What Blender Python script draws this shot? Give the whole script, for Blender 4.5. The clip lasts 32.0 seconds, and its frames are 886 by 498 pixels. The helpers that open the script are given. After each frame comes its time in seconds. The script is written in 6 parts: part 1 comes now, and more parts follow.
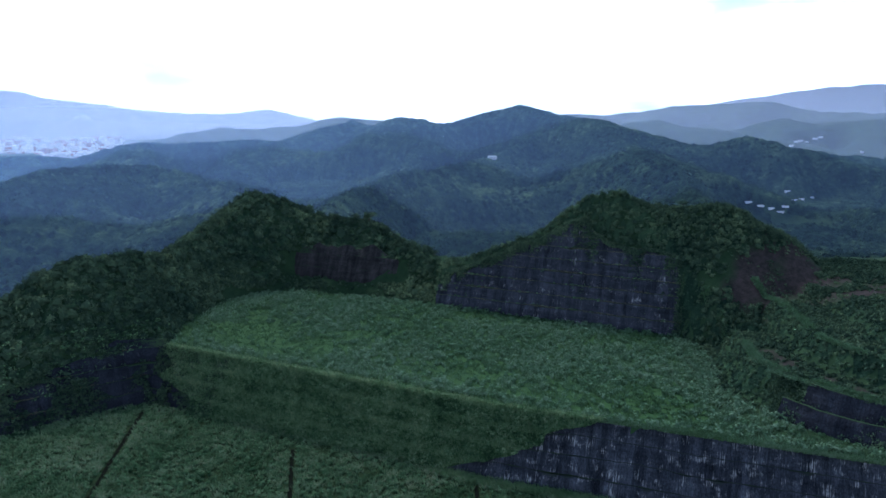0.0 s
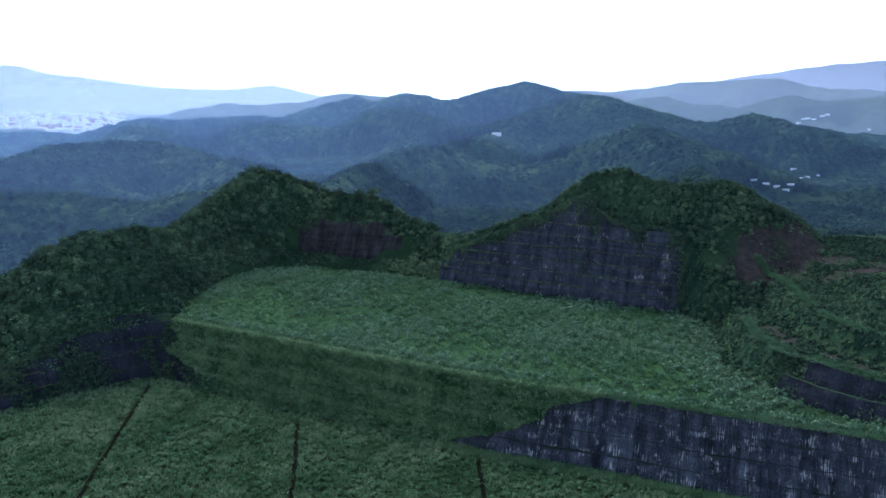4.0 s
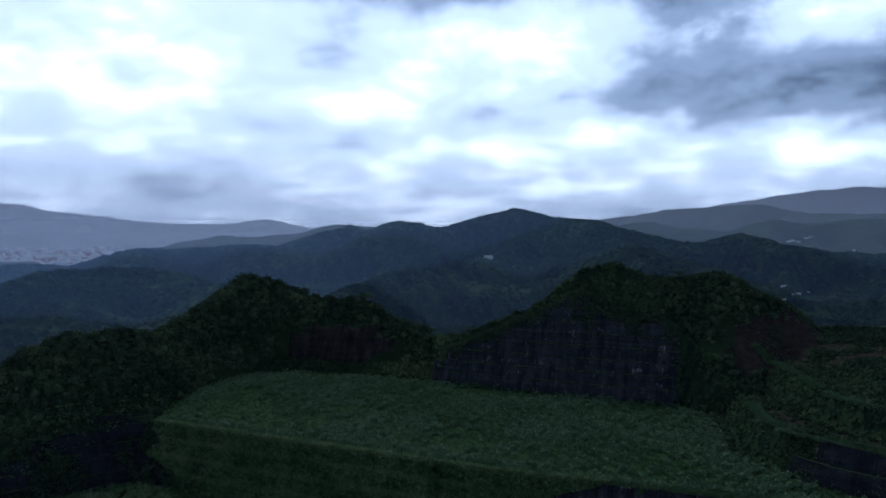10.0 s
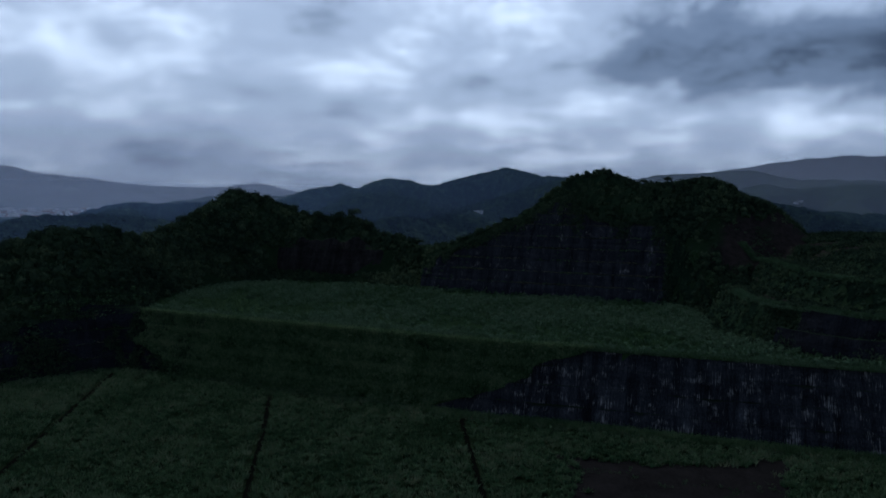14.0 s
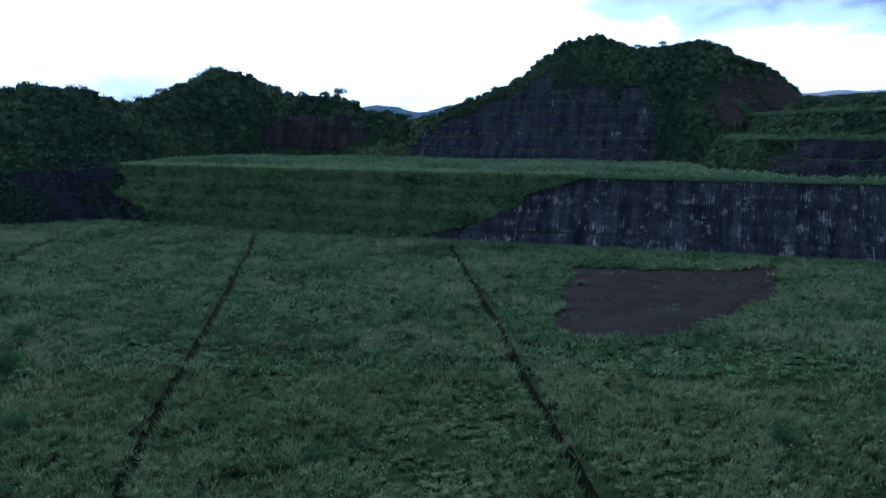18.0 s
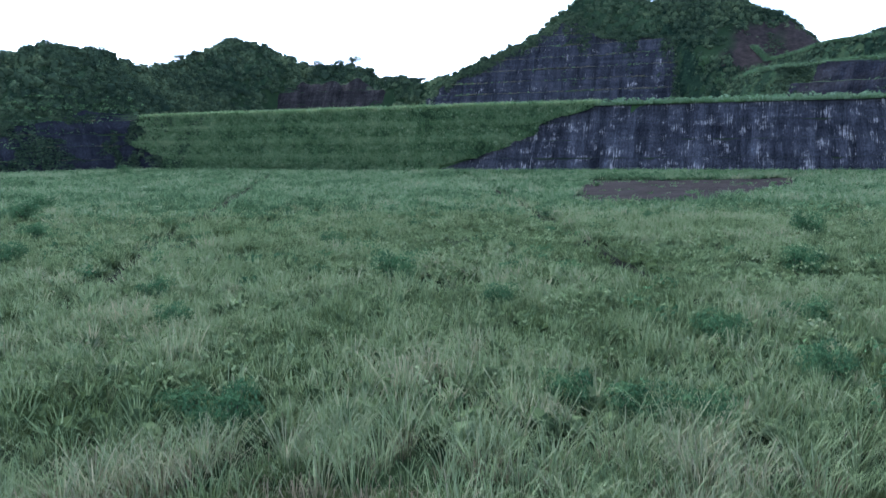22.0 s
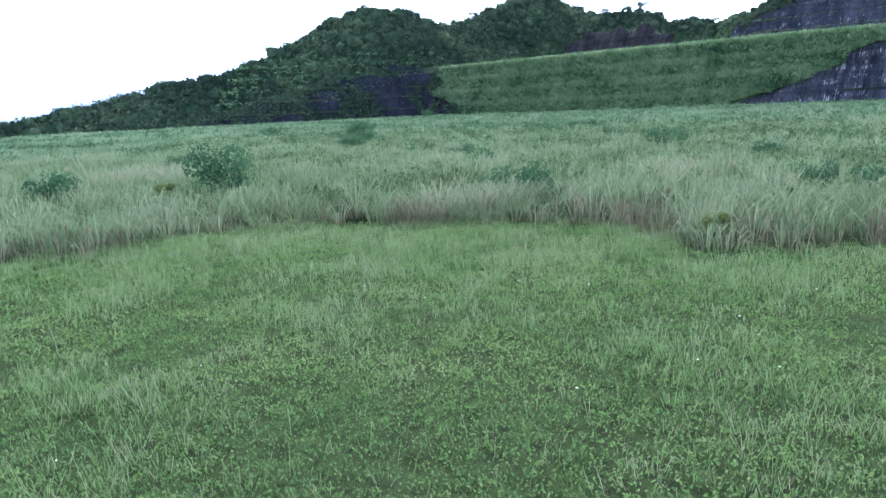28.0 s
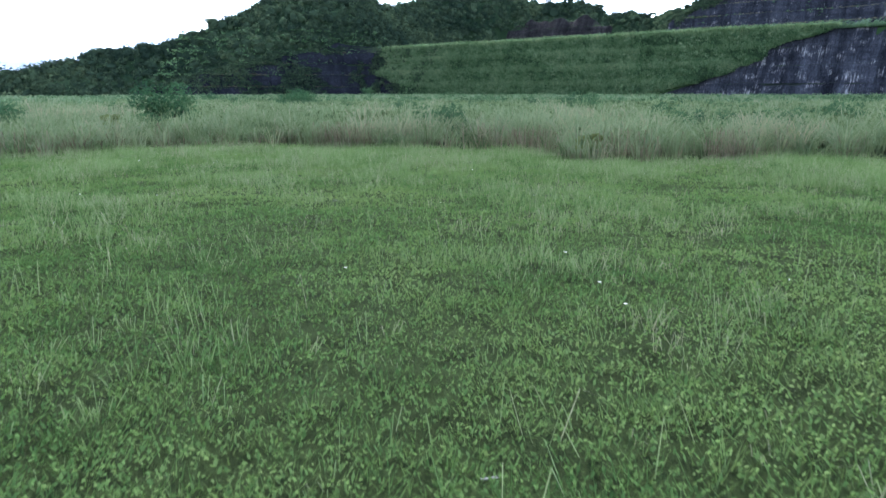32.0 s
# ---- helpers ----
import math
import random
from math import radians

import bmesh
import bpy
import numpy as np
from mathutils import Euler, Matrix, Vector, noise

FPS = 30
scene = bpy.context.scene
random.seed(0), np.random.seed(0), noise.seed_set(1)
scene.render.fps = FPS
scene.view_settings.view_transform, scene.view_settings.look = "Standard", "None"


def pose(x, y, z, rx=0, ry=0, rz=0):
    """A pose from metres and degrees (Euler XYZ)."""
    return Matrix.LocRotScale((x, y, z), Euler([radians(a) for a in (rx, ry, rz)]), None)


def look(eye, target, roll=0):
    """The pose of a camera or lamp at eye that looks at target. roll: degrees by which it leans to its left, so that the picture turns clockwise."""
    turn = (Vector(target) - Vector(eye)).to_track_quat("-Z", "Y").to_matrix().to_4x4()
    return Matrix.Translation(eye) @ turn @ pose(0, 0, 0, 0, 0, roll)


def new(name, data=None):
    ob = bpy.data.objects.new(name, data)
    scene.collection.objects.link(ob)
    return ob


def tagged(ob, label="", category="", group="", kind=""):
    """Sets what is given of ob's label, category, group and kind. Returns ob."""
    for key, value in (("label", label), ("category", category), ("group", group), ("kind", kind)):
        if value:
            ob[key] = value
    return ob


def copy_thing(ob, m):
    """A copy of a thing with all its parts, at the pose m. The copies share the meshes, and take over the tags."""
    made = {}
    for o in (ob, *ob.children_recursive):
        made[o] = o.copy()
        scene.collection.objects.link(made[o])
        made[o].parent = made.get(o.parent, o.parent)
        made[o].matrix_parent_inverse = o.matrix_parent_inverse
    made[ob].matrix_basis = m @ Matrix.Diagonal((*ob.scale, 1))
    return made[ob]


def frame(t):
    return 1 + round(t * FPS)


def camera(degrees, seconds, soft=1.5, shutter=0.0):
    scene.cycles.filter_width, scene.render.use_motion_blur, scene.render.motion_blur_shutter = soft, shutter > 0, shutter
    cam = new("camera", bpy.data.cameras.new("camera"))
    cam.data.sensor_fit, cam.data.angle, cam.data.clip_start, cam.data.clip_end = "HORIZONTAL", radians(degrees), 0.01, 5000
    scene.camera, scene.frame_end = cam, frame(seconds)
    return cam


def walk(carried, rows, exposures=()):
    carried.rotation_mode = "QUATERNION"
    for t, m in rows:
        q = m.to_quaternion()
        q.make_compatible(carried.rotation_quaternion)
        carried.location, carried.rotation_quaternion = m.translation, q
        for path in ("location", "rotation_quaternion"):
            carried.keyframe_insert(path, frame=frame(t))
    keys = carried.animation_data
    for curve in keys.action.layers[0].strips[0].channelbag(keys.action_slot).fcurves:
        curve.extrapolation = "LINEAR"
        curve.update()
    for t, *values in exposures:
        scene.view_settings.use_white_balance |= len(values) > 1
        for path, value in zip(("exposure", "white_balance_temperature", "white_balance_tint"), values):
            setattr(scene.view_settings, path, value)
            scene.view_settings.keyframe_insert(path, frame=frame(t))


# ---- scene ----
cam = camera(62.20, 32.0, shutter=0.3)
PATH = [
    (0, pose(-1.298, -0.064, 98.631, 79.287, -0.288, 2.984)),
    (0.5, pose(-1.27, -0.157, 98.6, 78.638, -0.294, 2.996)),
    (1, pose(-1.262, -0.216, 98.656, 78.261, -0.034, 2.97)),
    (1.5, pose(-1.179, -0.381, 98.672, 78.537, 0.388, 2.905)),
    (2, pose(-1.194, -0.613, 98.457, 77.823, 0.172, 3.061)),
    (2.5, pose(-1, -0.587, 98.213, 78.33, 0.747, 3.41)),
    (4.5, pose(-1.087, -1.013, 99.106, 77.338, -0.713, 3.257)),
    (5, pose(-1.15, -0.99, 99.587, 77.788, -0.572, 2.972)),
    (5.5, pose(-1.067, -0.804, 99.523, 78.302, -0.091, 2.851)),
    (6, pose(-1.178, -0.695, 99.033, 78.817, -0.098, 3.189)),
    (6.5, pose(-1.219, -0.745, 98.265, 78.544, -0.325, 3.723)),
    (7, pose(-1.084, -0.619, 97.354, 78.079, -0.038, 3.918)),
    (7.5, pose(-0.824, -0.532, 96.136, 78.829, 0.633, 3.835)),
    (8, pose(-0.944, -0.694, 94.483, 78.128, 0.751, 3.676)),
    (8.5, pose(-0.724, -0.366, 92.691, 80.407, 0.572, 3.731)),
    (9, pose(-0.655, -0.37, 90.112, 84.538, 0.817, 3.23)),
    (9.5, pose(-0.79, -0.444, 87.285, 86.993, 0.342, 2.827)),
    (10, pose(-0.474, -0.142, 84.525, 87.724, 0.457, 2.709)),
    (10.5, pose(-0.133, 0.112, 81.48, 88.095, 0.573, 2.509)),
    (11, pose(0.03, 0.36, 78.184, 88.372, 0.664, 2.325)),
    (11.5, pose(0.126, -0.016, 75.062, 89.698, 0.319, 2.329)),
    (12, pose(0.057, -0.647, 71.715, 91.495, -0.112, 2.292)),
    (12.5, pose(-0.1, -0.989, 68.54, 91.884, 0.123, 2.255)),
    (13, pose(0.015, -1.401, 65.084, 91.68, -0.054, 2.233)),
    (13.5, pose(-0.014, -1.785, 61.501, 89.425, -0.252, 2.127)),
    (14, pose(0.175, -1.091, 58.06, 85.382, -0.044, 2.006)),
    (14.5, pose(-0.027, -0.347, 54.57, 83.041, -0.963, 1.965)),
    (15, pose(0.162, 0.054, 50.8, 81.967, -0.026, 1.879)),
    (15.5, pose(0.266, 0.554, 47.376, 81.103, -0.378, 1.928)),
    (17.5, pose(-0.199, 0.479, 32.419, 81.316, -0.376, 1.182)),
    (18, pose(-0.105, 0.349, 28.785, 80.793, -0.083, 1.065)),
    (18.5, pose(-0.349, 0.026, 25.756, 80.451, 0.384, 0.601)),
    (19, pose(0, 0, 23.048, 79.87, -0.771, 0.138)),
    (19.5, pose(-0.12, 0.019, 21.028, 80.555, -0.273, 0.314)),
    (20, pose(-0.161, -0.41, 18.78, 80.509, -0.255, 1.067)),
    (20.5, pose(-0.163, -0.825, 16.782, 79.717, -0.536, 1.327)),
    (21, pose(-0.139, -1.087, 14.828, 80.853, -0.393, 1.727)),
    (21.5, pose(-0.075, -1.878, 12.264, 81.811, 0.312, 2.216)),
    (22, pose(0.02, -2.198, 9.726, 81.264, 0.828, 2.252)),
    (22.5, pose(0.116, -2.679, 7.586, 80.449, 1.195, 2.46)),
    (23, pose(0.299, -3.244, 5.648, 79.89, 0.579, 2.11)),
    (23.5, pose(0.52, -3.767, 4.193, 80.181, 1.472, 2.496)),
    (24, pose(0.618, -4.329, 3.431, 77.72, -0.69, 4.105)),
    (24.5, pose(0.438, -4.634, 3.294, 76.307, -1.959, 3.16)),
    (26.5, pose(1.232, -10.291, 5.443, 78.182, 5.162, 10.752)),
    (27, pose(1.385, -10.388, 5.201, 77.176, 3.75, 17.071)),
    (27.5, pose(1.474, -10.357, 4.792, 78.499, 2.965, 22.893)),
    (28, pose(1.711, -10.289, 4.469, 78.923, 2.59, 23.823)),
    (28.5, pose(1.96, -10.188, 4.386, 80.775, 2.765, 23.538)),
    (29, pose(2.25, -10.329, 4.507, 83.487, 2.401, 23.555)),
    (29.5, pose(2.516, -10.729, 4.536, 82.671, 1.235, 23.582)),
    (30, pose(2.865, -11.314, 4.318, 81.426, 0.405, 23.538)),
    (30.5, pose(3.242, -11.899, 3.898, 81.292, 0.63, 22.88)),
    (31, pose(3.654, -12.628, 3.312, 81.647, 0.728, 21.303)),
    (31.5, pose(4.01, -13.4, 2.829, 79.553, 1.002, 20.216)),
    (32, pose(4.284, -14.193, 2.467, 77.842, 0.12, 19.595)),
]
EXPOSURES = [(0, 2.22, 5350, 10), (2.5, 2.37, 5370, 10), (5, 2.62, 5420, 10), (8.5, 2.6, 5420, 10), (9, 2.1, 5450, 10), (10, 0.5, 5500, 10), (11, 0.1, 5600, 10), (13, -0.35, 5600, 9), (14, -0.3, 5550, 9), (15.5, 0.48, 5400, 9), (17.5, 1.5, 5150, 8), (19, 2.58, 5280, 10), (20, 2.88, 5380, 13), (21, 3.17, 5480, 15), (22, 3.35, 5550, 16), (23, 3.58, 5680, 19), (24.5, 3.72, 5780, 12), (27, 3.88, 5550, 18), (29, 3.72, 5700, 18), (31, 3.35, 5850, 15), (32, 3.42, 5900, 14)]
walk(cam, PATH, EXPOSURES)


# ---- world and sun ----
def node(tree, kind, at=None, **values):
    n = tree.nodes.new(kind)
    for key, v in values.items():
        n.inputs[key].default_value = v
    return n


CLOUD_BANKS = [(0.38, 0.375, 0.70, 0.12, 0.26), (-0.18, 0.32, 0.16, 0.07, 0.10), (0.44, 0.165, 0.42, 0.070, 0.25), (-0.46, 0.25, 0.12, 0.03, 0.05), (-0.5, 0.05, 0.30, 0.035, 0.08), (0.48, 0.04, 0.25, 0.03, 0.10)]


def sky_world():
    w = bpy.data.worlds.new("overcast_sky")
    w.use_nodes = True
    scene.world = w
    t = w.node_tree
    t.nodes.clear()
    L = t.links.new
    out, bg = t.nodes.new("ShaderNodeOutputWorld"), t.nodes.new("ShaderNodeBackground")
    sky = t.nodes.new("ShaderNodeTexSky")
    sky.sky_type, sky.sun_disc = "NISHITA", False
    sky.sun_elevation, sky.sun_rotation = radians(44), radians(-23)
    sky.air_density, sky.dust_density = 1.5, 2.0
    co = t.nodes.new("ShaderNodeTexCoord")
    sep = t.nodes.new("ShaderNodeSeparateXYZ")
    L(co.outputs["Generated"], sep.inputs[0])
    def math_node(kind, a, b, c=None):
        n = t.nodes.new("ShaderNodeMath"); n.operation = kind
        for i, v in enumerate((a, b, c)):
            if v is None:
                continue
            if isinstance(v, (int, float)):
                n.inputs[i].default_value = v
            else:
                L(v, n.inputs[i])
        return n.outputs[0]

    up = math_node("MAXIMUM", sep.outputs[2], 0.0)
    # the cloud deck seen in perspective: cells crowd together towards the horizon
    thick = math_node("ADD", up, 0.22)
    deck = t.nodes.new("ShaderNodeCombineXYZ")
    L(math_node("DIVIDE", sep.outputs[0], thick), deck.inputs[0])
    L(math_node("DIVIDE", sep.outputs[1], thick), deck.inputs[1])
    cells = node(t, "ShaderNodeTexNoise", Scale=1.5, Detail=8.0, Roughness=0.58, Distortion=0.15)
    L(deck.outputs[0], cells.inputs["Vector"])
    heap = t.nodes.new("ShaderNodeMapping")
    heap.inputs["Scale"].default_value, heap.inputs["Location"].default_value = (1, 1, 1.7), (0.35, 0.2, 0.55)
    L(co.outputs["Generated"], heap.inputs[0])
    heaps = node(t, "ShaderNodeTexNoise", Scale=5.0, Detail=9.0, Roughness=0.52, Distortion=0.1)
    L(heap.outputs[0], heaps.inputs["Vector"])
    mixed = math_node("MULTIPLY_ADD", cells.outputs[0], 0.55, math_node("MULTIPLY_ADD", heaps.outputs[0], 0.55, -0.05))
    # thick overhead, open along the horizon
    lift = t.nodes.new("ShaderNodeFloatCurve")
    crv = lift.mapping.curves[0]
    crv.points[0].location, crv.points[1].location = (0.0, 0.66), (1.0, 0.25)
    for at in ((0.10, 0.67), (0.20, 0.645), (0.28, 0.60), (0.36, 0.46), (0.5, 0.28)):
        crv.points.new(*at)
    lift.mapping.update()
    L(up, lift.inputs["Value"])
    total = math_node("ADD", mixed, math_node("SUBTRACT", lift.outputs[0], 0.5))
    # banks of cloud, with ragged rims: across, up, half width, half height, depth
    rag = node(t, "ShaderNodeTexNoise", Scale=5.5, Detail=6.0, Roughness=0.6)
    L(co.outputs["Generated"], rag.inputs["Vector"])
    ragged = math_node("MULTIPLY", math_node("SUBTRACT", rag.outputs[0], 0.5), 1.1)
    for cx, cz, wx, wz, depth in CLOUD_BANKS:
        ax = math_node("MULTIPLY", math_node("SUBTRACT", sep.outputs[0], cx), 1 / wx)
        az = math_node("MULTIPLY", math_node("SUBTRACT", sep.outputs[2], cz), 1 / wz)
        far = math_node("SQRT", math_node("ADD", math_node("MULTIPLY", ax, ax), math_node("MULTIPLY", az, az)), 0)
        far = math_node("ADD", far, ragged)
        soft = t.nodes.new("ShaderNodeMapRange"); soft.interpolation_type = "SMOOTHSTEP"
        for i, v in enumerate((0.25, 1.25, -depth, 0.0)):
            soft.inputs[i + 1].default_value = v
        L(far, soft.inputs[0])
        ahead = t.nodes.new("ShaderNodeMapRange")
        for i, v in enumerate((0.2, 0.5, 0.0, 1.0)):
            ahead.inputs[i + 1].default_value = v
        L(sep.outputs[1], ahead.inputs[0])
        total = math_node("MULTIPLY_ADD", soft.outputs[0], ahead.outputs[0], total)
    ramp = t.nodes.new("ShaderNodeValToRGB")
    cr = ramp.color_ramp
    cr.interpolation = "EASE"
    cr.elements[0].position, cr.elements[0].color = 0.30, (0.055, 0.080, 0.135, 1)
    cr.elements[1].position, cr.elements[1].color = 0.78, (1.25, 1.36, 1.5, 1)
    e = cr.elements.new(0.44); e.color = (0.205, 0.265, 0.375, 1)
    e = cr.elements.new(0.60); e.color = (0.58, 0.67, 0.82, 1)
    L(total, ramp.inputs[0])
    # sky shining through thin cloud
    mx = t.nodes.new("ShaderNodeMix"); mx.data_type = "RGBA"; mx.inputs[0].default_value = 0.95
    sc = t.nodes.new("ShaderNodeVectorMath"); sc.operation = "SCALE"; sc.inputs[3].default_value = 0.10
    L(sky.outputs[0], sc.inputs[0])
    L(sc.outputs[0], mx.inputs[6]); L(ramp.outputs[0], mx.inputs[7])
    L(mx.outputs[2], bg.inputs[0])
    ahead = t.nodes.new("ShaderNodeMapRange")
    ahead.interpolation_type = "SMOOTHSTEP"
    for i, v in enumerate((-0.75, 0.75, 0.46, 1.0)):
        ahead.inputs[i + 1].default_value = v
    L(sep.outputs[1], ahead.inputs[0]); L(ahead.outputs[0], bg.inputs[1])
    L(bg.outputs[0], out.inputs[0])


sky_world()
sun = new("sun", bpy.data.lights.new("sun", "SUN"))
sun.data.energy, sun.data.angle, sun.data.color = 0.9, radians(16), (1.0, 0.95, 0.88)
sun.matrix_world = look((0, 0, 300), (60, -140, 150))


# ---- materials ----
def material(name, dark, light, scale=1.0, fine=12.0, rough=0.9, bump=0.3, third=None, stretch=(1, 1, 1), attr="", attr_colour=None, leaf=0.0, island=0.0):
    """A rough natural surface: two colours by a coarse and a fine noise, relief, and, by an attribute, a third colour."""
    m = bpy.data.materials.new(name)
    m.use_nodes = True
    t = m.node_tree
    t.nodes.clear()
    L = t.links.new
    out = t.nodes.new("ShaderNodeOutputMaterial")
    geo = t.nodes.new("ShaderNodeNewGeometry")
    mp = t.nodes.new("ShaderNodeMapping"); mp.inputs["Scale"].default_value = stretch
    L(geo.outputs["Position"], mp.inputs[0])
    a = node(t, "ShaderNodeTexNoise", Scale=scale, Detail=5.0, Roughness=0.6)
    b = node(t, "ShaderNodeTexNoise", Scale=fine, Detail=4.0, Roughness=0.65)
    L(mp.outputs[0], a.inputs["Vector"]); L(mp.outputs[0], b.inputs["Vector"])
    mix = t.nodes.new("ShaderNodeMix"); mix.data_type = "FLOAT"; mix.inputs[0].default_value = 0.45
    L(a.outputs[0], mix.inputs[2]); L(b.outputs[0], mix.inputs[3])
    fac = mix.outputs[0]
    if island:
        k = t.nodes.new("ShaderNodeMath"); k.operation = "MULTIPLY_ADD"; k.inputs[1].default_value = island; 
        L(geo.outputs["Random Per Island"], k.inputs[0]); L(fac, k.inputs[2])
        k2 = t.nodes.new("ShaderNodeMath"); k2.operation = "SUBTRACT"; k2.inputs[1].default_value = island / 2
        L(k.outputs[0], k2.inputs[0]); fac = k2.outputs[0]
    ramp = t.nodes.new("ShaderNodeValToRGB")
    cr = ramp.color_ramp
    cr.elements[0].position, cr.elements[0].color = 0.32, (*dark, 1)
    cr.elements[1].position, cr.elements[1].color = 0.68, (*light, 1)
    if third:
        e = cr.elements.new(0.9); e.color = (*third, 1)
    L(fac, ramp.inputs[0])
    colour = ramp.outputs[0]
    if attr:
        at = t.nodes.new("ShaderNodeAttribute"); at.attribute_name = attr
        mc = t.nodes.new("ShaderNodeMix"); mc.data_type = "RGBA"
        L(at.outputs["Fac"], mc.inputs[0]); L(colour, mc.inputs[6]); mc.inputs[7].default_value = (*attr_colour, 1)
        colour = mc.outputs[2]
    if leaf:
        d = t.nodes.new("ShaderNodeBsdfDiffuse"); tr = t.nodes.new("ShaderNodeBsdfTranslucent")
        ms = t.nodes.new("ShaderNodeMixShader"); ms.inputs[0].default_value = leaf
        L(colour, d.inputs[0]); L(colour, tr.inputs[0]); L(d.outputs[0], ms.inputs[1]); L(tr.outputs[0], ms.inputs[2])
        L(ms.outputs[0], out.inputs[0])
        return m
    p = t.nodes.new("ShaderNodeBsdfPrincipled")
    p.inputs["Roughness"].default_value = rough
    p.inputs["Specular IOR Level"].default_value = 0.02
    L(colour, p.inputs["Base Color"])
    if bump:
        bp = t.nodes.new("ShaderNodeBump"); bp.inputs["Strength"].default_value = bump; bp.inputs["Distance"].default_value = 0.3
        L(b.outputs[0], bp.inputs["Height"]); L(bp.outputs[0], p.inputs["Normal"])
    L(p.outputs[0], out.inputs[0])
    return m


def rock_material(name, dark, light, stain, amount, mossy_tone=(0.028, 0.050, 0.022)):
    """Quarried rock: run-off streaks down the face, pale lime runs, rough grain, moss on the ledges."""
    m = bpy.data.materials.new(name)
    m.use_nodes = True
    t = m.node_tree
    L = t.links.new
    p = t.nodes["Principled BSDF"]
    geo = t.nodes.new("ShaderNodeNewGeometry")
    at = t.nodes.new("ShaderNodeAttribute"); at.attribute_name = "along"
    sep, com = t.nodes.new("ShaderNodeSeparateXYZ"), t.nodes.new("ShaderNodeCombineXYZ")
    L(geo.outputs["Position"], sep.inputs[0])
    L(at.outputs["Fac"], com.inputs[0]); L(sep.outputs[2], com.inputs[2])

    def noise_of(stretch, scale, detail, rough=0.6):
        mp = t.nodes.new("ShaderNodeMapping"); mp.inputs["Scale"].default_value = stretch
        L(com.outputs[0], mp.inputs[0])
        n = node(t, "ShaderNodeTexNoise", Scale=scale, Detail=detail, Roughness=rough)
        L(mp.outputs[0], n.inputs["Vector"])
        return n.outputs[0]

    def ramped(fac, lo, hi, c0, c1):
        r = t.nodes.new("ShaderNodeValToRGB")
        r.color_ramp.elements[0].position, r.color_ramp.elements[0].color = lo, (*c0, 1)
        r.color_ramp.elements[1].position, r.color_ramp.elements[1].color = hi, (*c1, 1)
        L(fac, r.inputs[0])
        return r.outputs[0]

    def times(a, b, share, kind="MULTIPLY"):
        mul = t.nodes.new("ShaderNodeMix"); mul.data_type = "RGBA"; mul.blend_type = kind; mul.inputs[0].default_value = share
        L(a, mul.inputs[6]); L(b, mul.inputs[7])
        return mul.outputs[2]

    base = ramped(noise_of((1, 1, 0.16), 0.34, 6, 0.68), 0.34, 0.72, dark, light)
    fine = ramped(noise_of((1, 1, 0.12), 2.2, 4, 0.65), 0.32, 0.66, (0.45, 0.45, 0.47), (1.3, 1.3, 1.3))
    base = times(base, fine, 0.45)
    grain = noise_of((1, 1, 0.6), 2.8, 9, 0.72)
    base = times(base, ramped(grain, 0.34, 0.66, (0.35, 0.35, 0.36), (1.55, 1.55, 1.55)), 0.9)
    # each course weathers a little differently
    base = times(base, ramped(noise_of((0.45, 1, 1.0), 0.42, 5, 0.7), 0.35, 0.65, (0.45, 0.45, 0.48), (1.45, 1.4, 1.37)), 0.6)
    # bands that follow the benches
    base = times(base, ramped(noise_of((0.03, 1, 1.0), 0.42, 3, 0.6), 0.38, 0.62, (0.5, 0.5, 0.53), (1.4, 1.38, 1.35)), 0.4)
    runs, patch = noise_of((1, 1, 0.075), 3.6, 5, 0.7), noise_of((1, 1, 1.3), 0.24, 4, 0.65)
    both = t.nodes.new("ShaderNodeMath"); both.operation = "MULTIPLY"
    L(runs, both.inputs[0]); L(patch, both.inputs[1])
    mask = ramped(both.outputs[0], amount, amount + 0.10, (0, 0, 0), (1, 1, 1))
    mx = t.nodes.new("ShaderNodeMix"); mx.data_type = "RGBA"
    L(mask, mx.inputs[0]); L(base, mx.inputs[6]); mx.inputs[7].default_value = (*stain, 1)
    # moss and weeds where the rock is level
    nz = t.nodes.new("ShaderNodeSeparateXYZ"); L(geo.outputs["True Normal"], nz.inputs[0])
    mossy = t.nodes.new("ShaderNodeMath"); mossy.operation = "MULTIPLY_ADD"; mossy.inputs[1].default_value = 0.5
    L(grain, mossy.inputs[0]); L(nz.outputs[2], mossy.inputs[2])
    moss = t.nodes.new("ShaderNodeMix"); moss.data_type = "RGBA"
    L(ramped(mossy.outputs[0], 0.98, 1.12, (0, 0, 0), (1, 1, 1)), moss.inputs[0])
    L(mx.outputs[2], moss.inputs[6]); moss.inputs[7].default_value = (*mossy_tone, 1)
    L(moss.outputs[2], p.inputs["Base Color"])
    p.inputs["Roughness"].default_value = 0.85
    p.inputs["Specular IOR Level"].default_value = 0.04
    bp = t.nodes.new("ShaderNodeBump"); bp.inputs["Strength"].default_value = 0.6; bp.inputs["Distance"].default_value = 0.25
    L(grain, bp.inputs["Height"]); L(bp.outputs[0], p.inputs["Normal"])
    return m


